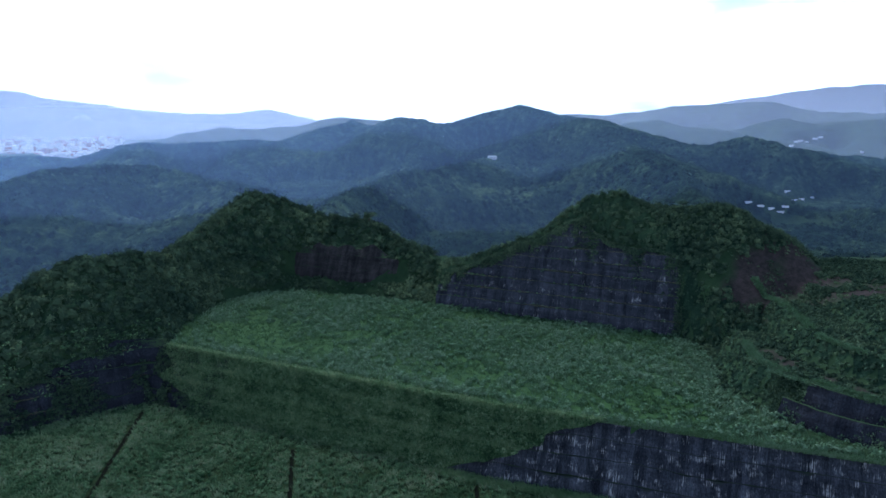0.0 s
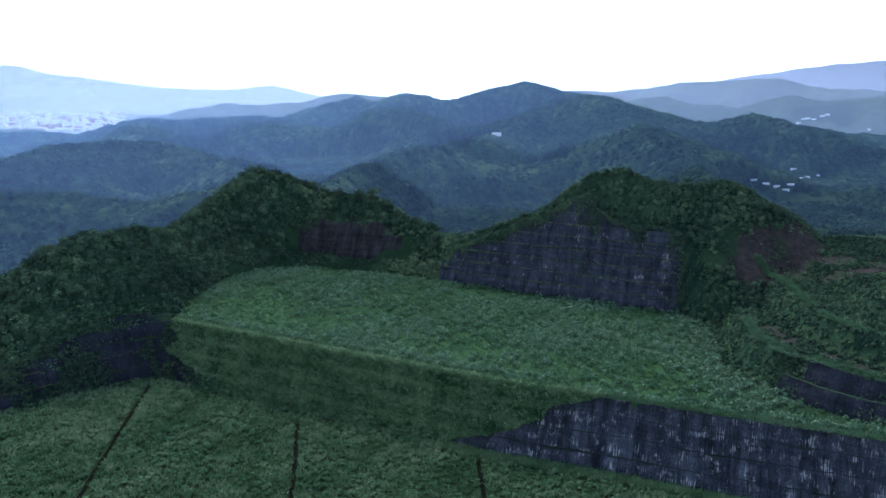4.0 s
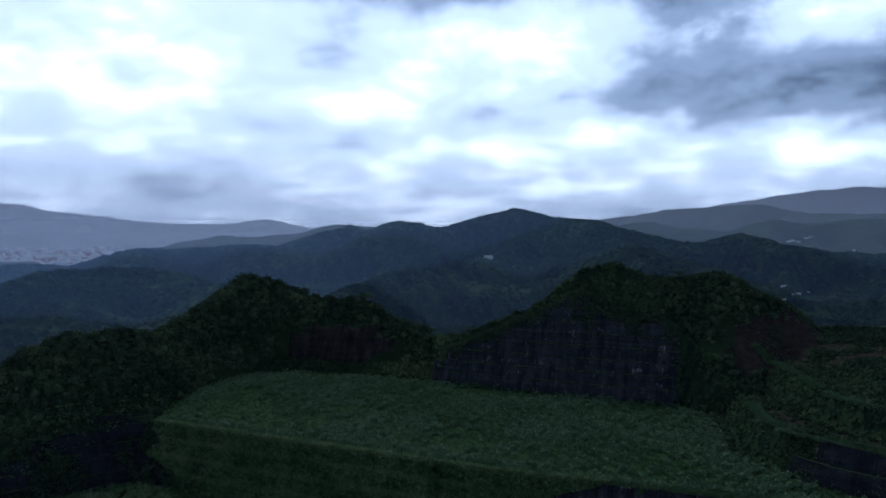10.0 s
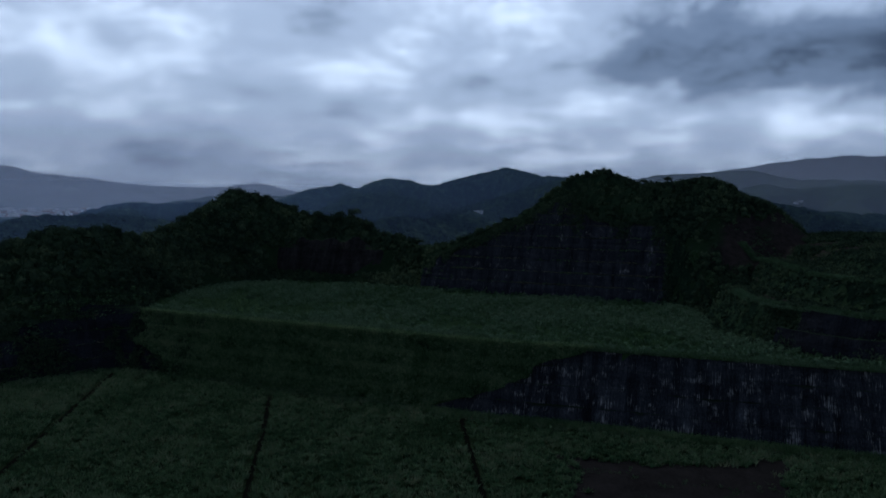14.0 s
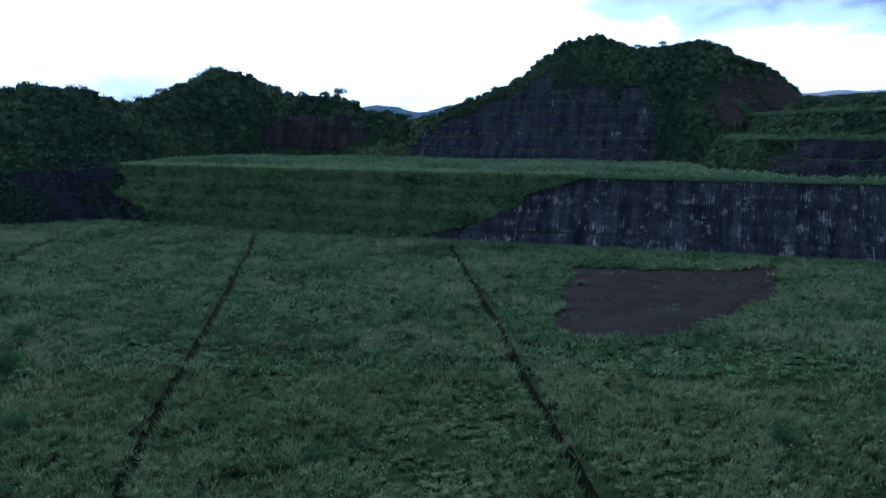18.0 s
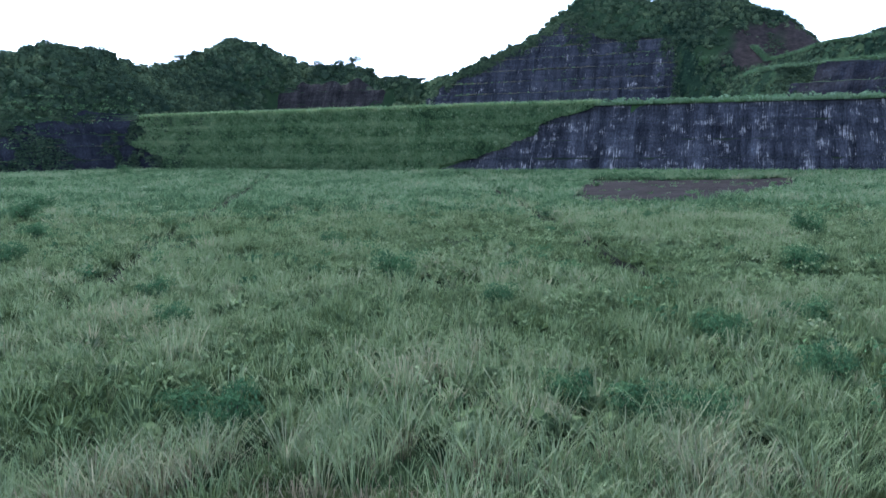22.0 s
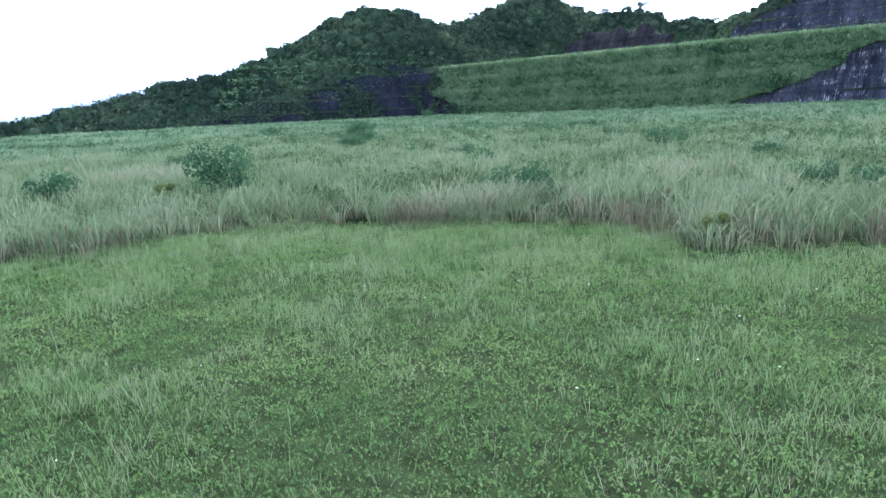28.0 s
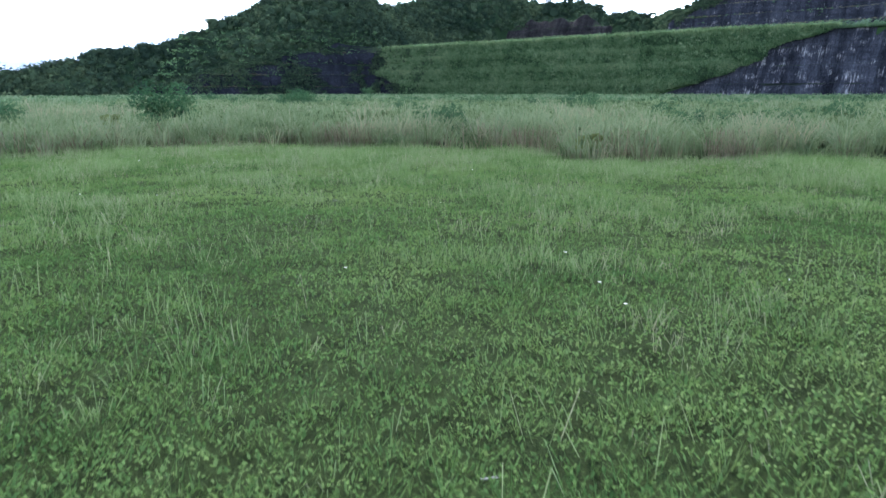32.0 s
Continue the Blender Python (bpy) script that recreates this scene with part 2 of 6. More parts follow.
def ground_material():
    m = material("hill_ground", (0.012, 0.026, 0.013), (0.034, 0.060, 0.026), 0.035, 0.35, bump=0.8, attr="soil", attr_colour=(0.033, 0.026, 0.025))
    t = m.node_tree
    L = t.links.new
    p = t.nodes["Principled BSDF"]
    soil_mix = p.inputs["Base Color"].links[0].from_node
    geo = t.nodes.new("ShaderNodeNewGeometry")
    grit = node(t, "ShaderNodeTexNoise", Scale=0.55, Detail=7.0, Roughness=0.7)
    L(geo.outputs["Position"], grit.inputs["Vector"])
    earth = t.nodes.new("ShaderNodeValToRGB")
    earth.color_ramp.elements[0].position, earth.color_ramp.elements[0].color = 0.34, (0.019, 0.018, 0.016, 1)
    earth.color_ramp.elements[1].position, earth.color_ramp.elements[1].color = 0.68, (0.054, 0.042, 0.040, 1)
    L(grit.outputs[0], earth.inputs[0]); L(earth.outputs[0], soil_mix.inputs[7])
    old = p.inputs["Base Color"].links[0].from_socket
    for key, colour in (("turf", (0.036, 0.074, 0.027)), ("mud", (0.019, 0.034, 0.014))):
        at = t.nodes.new("ShaderNodeAttribute"); at.attribute_name = key
        mc = t.nodes.new("ShaderNodeMix"); mc.data_type = "RGBA"
        L(at.outputs["Fac"], mc.inputs[0]); L(old, mc.inputs[6]); mc.inputs[7].default_value = (*colour, 1)
        old = mc.outputs[2]
    L(old, p.inputs["Base Color"])
    return m


M_GROUND = ground_material()
M_ROCK = rock_material("bench_rock", (0.010, 0.0115, 0.0155), (0.066, 0.073, 0.088), (0.31, 0.305, 0.30), 0.296, (0.024, 0.030, 0.026))
M_BANKSOIL = material("overgrown_bank_soil", (0.020, 0.044, 0.019), (0.052, 0.092, 0.036), 0.3, 2.0, bump=0.6)
M_BACK = rock_material("weathered_rock", (0.016, 0.0155, 0.016), (0.056, 0.052, 0.050), (0.10, 0.095, 0.09), 0.36)
M_CLIFF = rock_material("cliff_rock", (0.014, 0.016, 0.021), (0.064, 0.070, 0.087), (0.32, 0.31, 0.31), 0.32, (0.066, 0.080, 0.044))
# darker copy of the cliff rock: the shade on these faces is in its colour
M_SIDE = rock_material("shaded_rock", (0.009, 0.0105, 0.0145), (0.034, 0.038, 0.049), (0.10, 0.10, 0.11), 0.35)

# ---- shape helpers ----
rng = np.random.default_rng(7)


def lattice(ix, iy, seed):
    h = (ix.astype(np.int64) * 374761393 + iy.astype(np.int64) * 668265263 + seed * 1442695041) & 0x7FFFFFFF
    h = ((h ^ (h >> 13)) * 1274126177) & 0x7FFFFFFF
    return ((h ^ (h >> 16)) & 0xFFFF) / 65535.0


def value_noise(x, y, seed=0):
    ix, iy = np.floor(x).astype(np.int64), np.floor(y).astype(np.int64)
    fx, fy = x - ix, y - iy
    fx, fy = fx * fx * (3 - 2 * fx), fy * fy * (3 - 2 * fy)
    a, b, c, d = lattice(ix, iy, seed), lattice(ix + 1, iy, seed), lattice(ix, iy + 1, seed), lattice(ix + 1, iy + 1, seed)
    return (a * (1 - fx) + b * fx) * (1 - fy) + (c * (1 - fx) + d * fx) * fy


def fbm(x, y, size, octaves=4, seed=0):
    """Smooth noise from about -1 to 1, with its largest swells about size metres wide."""
    x, y = np.asarray(x, float), np.asarray(y, float)
    total, amp, norm = 0.0, 1.0, 0.0
    for k in range(octaves):
        total = total + amp * (2 * value_noise(x / size + 17.3 * k, y / size - 9.1 * k, seed + k) - 1)
        norm += amp
        amp, size = amp * 0.5, size * 0.5
    return total / norm * 1.6


def mesh_of(name, verts, faces, mat, attrs=None, smooth=False):
    """An object from arrays of places and of faces with equally many corners."""
    me = bpy.data.meshes.new(name)
    verts, faces = np.asarray(verts, np.float32), np.asarray(faces, np.int32)
    n, k = faces.shape
    me.vertices.add(len(verts)); me.vertices.foreach_set("co", verts.ravel())
    me.loops.add(n * k); me.loops.foreach_set("vertex_index", faces.ravel())
    me.polygons.add(n); me.polygons.foreach_set("loop_start", np.arange(0, n * k, k, dtype=np.int32))
    me.polygons.foreach_set("use_smooth", np.full(n, smooth))
    for key, values in (attrs or {}).items():
        at = me.attributes.new(key, "FLOAT", "POINT")
        at.data.foreach_set("value", np.asarray(values, np.float32))
    me.update(calc_edges=True)
    me.materials.append(mat)
    return new(name, me)


def grid_faces(nu, nv, closed=False):
    i, j = np.meshgrid(np.arange(nu if closed else nu - 1), np.arange(nv - 1), indexing="ij")
    a, b = i * nv + j, ((i + 1) % nu) * nv + j
    return np.stack([a, b, b + 1, a + 1], -1).reshape(-1, 4)


def along(line, x):
    """The second coordinate of a polyline over its first."""
    p = np.array(line, float)
    return np.interp(x, p[:, 0], p[:, 1])


# ---- the plan ----
TERRACE = 17.0
BANK_TOP = [(-116, 247), (30, 187.5), (95, 167.5), (190, 138)]
BANK_FOOT = [(-116, 232), (0, 185.0), (35, 174.5), (98, 154), (190, 126)]
TERRACE_BACK = [(-116, 300), (-102, 317), (-88, 326), (-39, 311), (70, 266), (200, 240)]
TERRACE_LEFT = [(243, -112), (271, -114), (297, -111), (317, -103), (330, -90)]
TERRACE_RIGHT = [(160, 118), (175, 100), (186, 88), (199, 78.5), (211, 73.5), (231, 76), (254, 77.5), (268, 72)]

SIDE_FOOT = [(-420, 20), (-260, 108), (-185, 171), (-148, 201), (-133, 214.5), (-114, 231)]

# crests of the hills round the quarry: x, y, height
LEFT_CREST = [(-430, 100, 2), (-262, 178, 4), (-245, 205, 9), (-219, 213, 15), (-205, 215, 16.5), (-192, 220, 19), (-170, 240, 28.5), (-158, 251, 37), (-150, 258, 42), (-137, 274, 43), (-134, 287, 41), (-132.5, 298, 37.5), (-131, 310, 40), (-126, 328, 44), (-120, 346, 51), (-115, 360, 57), (-104, 363, 55), (-92, 369, 48.5), (-80, 368, 44), (-68, 363, 43.5), (-57, 362, 43), (-50, 356, 39), (-42, 350, 34.5), (-30, 336, 34.5), (-22, 331, 32), (-9, 313, 34)]
RIGHT_CREST = [(-9, 313, 34), (0, 311, 37), (7, 306, 41), (18, 306, 45.5), (27, 304, 48.5), (34, 304, 54), (40, 304, 57.5), (46, 304, 64.5), (54, 303, 66.5), (60, 302, 63.5), (70, 299.5, 60), (83, 297, 60.5), (93, 295, 62.5), (99, 292, 60.5), (104, 289, 56), (112, 286, 53.5), (117, 283, 48), (124, 279, 41.5), (140, 276, 39), (170, 262, 35), (240, 240, 34), (330, 200, 30)]
FAR_CRESTS = [
    ([(-472, 1423, 14), (-426, 1542, 21), (-379, 1657, 48), (-326, 1871, 69), (-253, 1782, 52), (-208, 1710, 72), (-176, 1652, 81), (-148, 1643, 75), (-88, 1697, 66), (-11, 1749, 84), (70, 1800, 100), (92, 1812, 110), (112, 1800, 98), (160, 1692, 83), (224, 1482, 80), (256, 1440, 64), (266, 1375, 56), (316, 1312, 43), (388, 1292, 40), (463, 1320, 54), (560, 1390, 33), (679, 1448, 18), (900, 1560, 5)], 0.30),
    ([(160, 1692, 83), (86, 1397, 41), (19, 1261, 22), (-47, 1048, 15), (-102, 894, 20), (-133, 788, 14), (-148, 684, 6)], 0.33),
    ([(224, 1482, 77), (232, 1176, 42), (225, 1025, 38), (225, 870, 25), (214, 718, 11), (208, 615, 0)], 0.33),
    ([(-900, 600, 0), (-509, 742, 13), (-515, 857, 21), (-474, 993, 21), (-408, 967, 12), (-304, 847, 3), (-199, 671, 2)], 0.28),
    ([(-697, 1328, 0), (-740, 1449, 12), (-692, 1446, 31), (-637, 1467, 31), (-535, 1508, 31), (-448, 1536, 31), (-403, 1548, 24)], 0.28),
    ([(-1122, 1656, -3), (-1064, 1693, -2), (-1015, 1723, -24)], 0.25),
    ([(380, 620, -12), (520, 800, -8), (700, 1000, -12), (900, 1150, -10)], 0.15),
]
DISTANT_CRESTS = [
    ([(-984, 2406, 23), (-899, 2546, 38), (-800, 2683, 31), (-663, 2720, 45), (-541, 2747, 72), (-438, 2765, 66), (-355, 2777, 60), (-100, 2800, 50)], 0.3),
    ([(393, 2265, 52), (457, 2253, 69), (528, 2238, 76), (557, 2127, 57), (614, 2007, 62), (625, 1899, 30)], 0.3),
    ([(891, 2548, 43), (993, 2510, 81), (1079, 2474, 64), (1244, 2395, 83), (1500, 2300, 70)], 0.3),
    ([(100, 3288, 60), (276, 3288, 78), (433, 3372, 93), (555, 3354, 86), (697, 3327, 98), (809, 3198, 126), (1000, 3144, 138), (1170, 3084, 144), (1259, 3049, 110), (1473, 2840, 100), (1900, 2500, 90)], 0.35),
    ([(1100, 4450, 110), (1423, 4373, 162), (1695, 4275, 207), (1897, 4189, 235), (2105, 4089, 249), (2700, 3700, 240)], 0.4),
    ([(-4100, 1900, 120), (-3850, 2350, 165), (-3400, 2900, 160), (-2800, 3500, 190), (-2497, 3744, 192), (-2412, 3799, 188), (-2326, 3852, 157), (-2140, 3959, 132), (-1887, 4085, 93), (-1639, 4191, 78), (-1435, 4370, 78), (-1278, 4419, 104), (-1151, 4453, 71), (-955, 4499, 27)], 0.4),
]
PLAIN = -38.0


def ridge(x, y, crest, slope, spurs=None):
    """The height of a ridge over the points: its crest, falling away on both sides."""
    best = np.full(x.shape, -1e9)
    for (x0, y0, z0), (x1, y1, z1) in zip(crest, crest[1:]):
        dx, dy = x1 - x0, y1 - y0
        u = np.clip(((x - x0) * dx + (y - y0) * dy) / (dx * dx + dy * dy), 0, 1)
        d = np.hypot(x - x0 - u * dx, y - y0 - u * dy)
        here = z0 + u * (z1 - z0) - slope * (np.sqrt(d * d + 16) - 4)
        if spurs is not None:
            here = here + spurs * np.minimum(0.36 * d, 58)
        best = np.maximum(best, here)
    return best


END_FOOT = [(79, 198.5), (88.2, 186.2), (99.6, 175.2), (130, 152)]


def bench_rise(d):
    """Steps of the old benches beyond the terrace's open end, by the distance from it."""
    return np.interp(d, [0, 1, 6.5, 7.5, 20, 24, 25, 38, 42, 70], [0, 0.5, 8.6, 9.5, 9.8, 15.5, 16.5, 17.2, 20.5, 24])


def height(x, y):
    shape = np.shape(x)
    x, y = np.atleast_1d(np.asarray(x, float)), np.atleast_1d(np.asarray(y, float))
    # open country: slopes down from the quarry to the plain
    r = np.hypot(x, y - 200)
    h = np.interp(r, [0, 260, 420, 700, 1500, 6000], [-4, -4, -34, -44, PLAIN, PLAIN - 2]) + 0 * x
    out = np.hypot(x, y) > 400
    if out.any():
        fx, fy = x[out], y[out]
        rough = np.minimum(0.95 - 2.6 * np.abs(fbm(fx, fy, 270, 3, 3)) - 0.7 * np.abs(fbm(fx, fy, 110, 2, 23)), 0.05)
        far = h[out]
        for crest, slope in FAR_CRESTS + DISTANT_CRESTS:
            far = np.maximum(far, ridge(fx, fy, crest, slope, rough))
        far = far + np.clip((far - PLAIN - 5) / 30, 0, 1) * (3.6 * fbm(fx, fy, 85, 4, 31) + 1.2 * fbm(fx, fy, 22, 2, 37) - 2)
        h = h.copy()
        h[out] = far
    hills = np.maximum(ridge(x, y, LEFT_CREST, 0.80), ridge(x, y, RIGHT_CREST, 0.95))
    hills = hills + fbm(x, y, 30, 3, 9) * np.clip((66 - hills) * 0.05, 0, 2.0)
    h = np.maximum(h, hills)
    # benches at the open end
    side = x - along(TERRACE_RIGHT, y)
    inside = (side > 0) & (y > 100) & (y < 300)
    benches = np.minimum(17 + bench_rise(side), np.maximum(hills, 17 + bench_rise(side)))
    h = np.where(inside & (y > along(BANK_TOP, x) - 1), np.maximum(np.minimum(h, hills), benches), h)
    # faces of the cliffs stand in front of the slopes
    back = y - along(TERRACE_BACK, x)
    u = (back * 0.92)
    face = np.where(x > -20, 17 + 1.75 * u, np.interp(u, [0, 12, 12.5, 40, 9000], [19, 23, 21.5, 66, 16000]))
    face = face + 1.6 * np.clip(x - 70, 0, 60) + 1.3 * np.clip(-94 - x, 0, 60)
    h = np.where((x > -112) & (x < 96) & (y > 240) & (y < 420), np.minimum(h, np.maximum(face - 2.0, 16.5)), h)
    foot_left = along(SIDE_FOOT, x)
    d_side = (y - foot_left) * 0.76
    h = np.where((x <= -112) & (x > -260) & (y > 100) & (y < 330), np.minimum(h, np.maximum(1.25 * d_side - 1.5, 0.0)), h)
    d_left = np.interp(y, [p[0] for p in TERRACE_LEFT], [p[1] for p in TERRACE_LEFT]) - x
    h = np.where((d_left > -2) & (y > 243) & (y < 420) & (x > -200), np.minimum(h, 17.5 + 1.0 * np.maximum(d_left, 0) + 1.4 * np.clip(y - 328, 0, 99)), h)
    # terrace and lower field
    top = along(BANK_TOP, x)
    on_terrace = (y > top) & (back < 0) & (x > np.interp(y, [p[0] for p in TERRACE_LEFT], [p[1] for p in TERRACE_LEFT])) & (side < 0)
    h = np.where(on_terrace, TERRACE - 0.2, h)
    foot = along(BANK_FOOT, x)
    v = np.clip((y - foot) / (top - foot), 0, 1)
    in_front = (x > -116) & (y <= top)
    left = (x <= -116) & (d_side < 0)
    h = np.where(in_front, np.where(y < foot, 0.0, 16 * v - 2.2), h)
    h = np.where(left & (x > -420) & (y > 0), 0.0, h)
    level = (y < 140) & (np.hypot(x, y) < 220)
    h = np.where(level & ~((x < -150) & (y > 100)), 0.0, h)
    return h.reshape(shape)


def ground_sheet():
    az = np.radians(np.r_[np.arange(-66, 46.01, 0.36), np.arange(49, 292, 6.0)])
    rad = np.r_[0.0, np.arange(6, 160, 7), np.arange(160, 440, 2.4), np.geomspace(440, 1150, 50), np.arange(1165, 1960, 16), np.linspace(1990, 4880, 104)]
    A, R = np.meshgrid(az, rad, indexing="ij")
    x, y = R * np.sin(A), R * np.cos(A)
    z = height(x, y)
    soil = np.clip(1.65 - np.hypot((x - 109) / 20, (y - 267) / 13) + 0.9 * fbm(x, y, 9, 4, 2), 0, 1) + np.clip(1.6 - np.hypot((x - 131) / 15, (y - 248) / 9) + 0.6 * fbm(x, y, 12, 3, 2), 0, 1)
    bench = x - along(TERRACE_RIGHT, y)
    soil = soil + np.clip(0.9 - np.abs(bench - 13.5) / 4 + 1.3 * fbm(x, y, 6, 3, 4), 0, 1) * ((y > 165) & (y < 222))
    ob = mesh_of("ground", np.stack([x, y, z], -1).reshape(-1, 3), grid_faces(len(az), len(rad), True), M_GROUND, {"soil": np.clip(soil, 0, 1).ravel(), "turf": ((np.abs(z - TERRACE + 0.2) < 0.02) & (x < 66) & (y < along(TERRACE_BACK, x) - 4)).ravel().astype(float), "mud": ((np.abs(z) < 0.02) & (R < 240)).ravel().astype(float)}, smooth=True)
    return tagged(ob, "hilly ground with dark green wooded slopes", "ground", kind="structure")


ground_sheet()


def face_course(name, foot, lean, z0, z1, x0, x1, step, mat, parent, top=None, seed=0, riser=0.8, proud=0.0, rough=1.0):
    """One course of a quarried face: a rough riser and the ledge above it, along foot (x, y) moved back by lean metres a metre of height; an end given as a pair slants from the course's bottom to its top."""
    (a0, a1), (b0, b1) = [e if isinstance(e, tuple) else (e, e) for e in (x0, x1)]
    n = max(2, int((max(b0, b1) - min(a0, a1)) / step))
    rise = np.r_[np.linspace(0, 1, 8), 1.02, 1.0]
    back = np.r_[np.linspace(0, 1, 8) * riser, riser + 0.05, 1.02]
    u, r1 = np.linspace(0, 1, n)[:, None], np.clip(rise, 0, 1)[None, :]
    left, right = a0 + (a1 - a0) * r1, b0 + (b1 - b0) * r1
    xs = left + (right - left) * u
    ys = along(foot, xs)
    slope = (along(foot, xs + 1.5) - along(foot, xs - 1.5)) / 3
    ln = np.sqrt(1 + slope * slope)
    bx, by = -slope / ln, 1 / ln
    S = xs * 1.06
    hz = z1 - z0
    zt = np.full(xs.shape, z1) if top is None else np.clip(top(xs), z0 - 0.3, z1)
    Z = z0 + (zt - z0) * rise
    off = lean * ((z0 - Z0_OF[name]) + hz * back)[None, :] + 0 * Z
    bumpy = 0.32 * fbm(S, Z * 0.8, 3.2, 3, seed) + 0.16 * fbm(S, Z * 0.1, 1.9, 2, 5) + 0.9 * fbm(S, Z * 0.2, 14, 2, 9)
    off = off + bumpy * 0.6 * rough - proud
    X, Y = xs + bx * off, ys + by * off
    Z = Z + 0.3 * fbm(S, Z, 4.0, 2, seed + 3) * (rise > 0.9)
    F = grid_faces(n, len(rise))
    F = F[((zt - z0).ravel()[F] > 0.35).all(1)]
    if not len(F):
        return None
    ob = mesh_of("course", np.stack([X, Y, Z], -1).reshape(-1, 3), F, mat, {"along": S.ravel()})
    ob.parent = parent
    return ob


Z0_OF = {"bench_wall": -0.3, "upper_cliff": 16.8, "back_cliff": 16.8, "side_cliff": -0.3}
bench_wall = tagged(new("bench_wall"), "dark streaked quarry rock face cut in four benches", "rock wall", kind="structure")
SPLIT = [-13, -1, 8, 15, 27]
for k in range(4):
    z0, z1 = -0.3 + 4.3 * k, -0.3 + 4.3 * (k + 1)
    face_course("bench_wall", BANK_FOOT, 0.68, z0, z1, -98 - 4 * k, (SPLIT[k], SPLIT[k + 1]), 0.7, M_BANKSOIL, bench_wall, seed=30 + k, riser=0.88, proud=0.25)
    face_course("bench_wall", BANK_FOOT, 0.68, z0, z1, SPLIT[k] - 6, 185, 0.6, M_ROCK, bench_wall, seed=30 + k, riser=0.86, rough=0.8)
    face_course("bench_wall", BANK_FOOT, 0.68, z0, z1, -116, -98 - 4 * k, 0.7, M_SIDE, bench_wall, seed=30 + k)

CLIFF_FOOT = [(-20, 303.2), (76, 263.5)]
upper_cliff = tagged(new("upper_cliff"), "tall dark benched rock cliff with pale streaks", "cliff", kind="structure")
cliff_top = lambda x: np.interp(x, [-22, -14, -4, 5, 14, 22, 31, 34.5, 37.5, 45, 60, 72, 76], [22, 31, 35.8, 40.3, 45, 49, 54.5, 56, 50, 47, 45, 42, 40]) + 1.3 * fbm(x, 0 * x, 9, 3, 17)
for k in range(9):
    face_course("upper_cliff", CLIFF_FOOT, 0.52, 16.8 + 4.5 * k, 16.8 + 4.5 * (k + 1), -20, 73, 0.8, M_CLIFF, upper_cliff, top=cliff_top, seed=60 + k, riser=0.68)

BACK_FOOT = [(-96, 341.5), (-39, 324.5), (-30, 321)]
back_cliff = tagged(new("back_cliff"), "weathered dark brown rock face below the wooded hill", "cliff", kind="structure")
Z0_OF["back_cliff"] = 19.5
for k in range(3):
    face_course("back_cliff", BACK_FOOT, 0.52, 19.5 + 5.6 * k, 19.5 + 5.6 * (k + 1), -98 + k, -36 - k * 2.5, 0.8, M_BACK, back_cliff, top=lambda x: np.interp(x, [-98, -90, -80, -70, -60, -50, -42, -36], [24, 31, 35.5, 34.5, 33.5, 35, 32, 24]) + 1.8 * fbm(x, 0 * x, 8, 3, 27), seed=90 + k, riser=0.97, rough=2.4)

side_cliff = tagged(new("side_cliff"), "dark benched rock face under the wooded hill", "cliff", kind="structure")
for k in range(5):
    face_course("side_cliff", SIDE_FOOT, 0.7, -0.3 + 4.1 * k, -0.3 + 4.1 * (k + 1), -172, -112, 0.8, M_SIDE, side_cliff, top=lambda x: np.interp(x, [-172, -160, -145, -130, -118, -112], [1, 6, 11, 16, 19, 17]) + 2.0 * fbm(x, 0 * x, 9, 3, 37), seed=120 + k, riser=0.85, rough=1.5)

end_wall = tagged(new("end_wall"), "dark low rock face with a few pale streaks below a grassy bench", "rock wall", kind="structure")
Z0_OF["end_wall"] = 16.8
for k in range(2):
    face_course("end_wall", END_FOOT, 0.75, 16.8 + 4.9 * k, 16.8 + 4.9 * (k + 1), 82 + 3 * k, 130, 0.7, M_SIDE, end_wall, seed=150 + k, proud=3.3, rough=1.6)


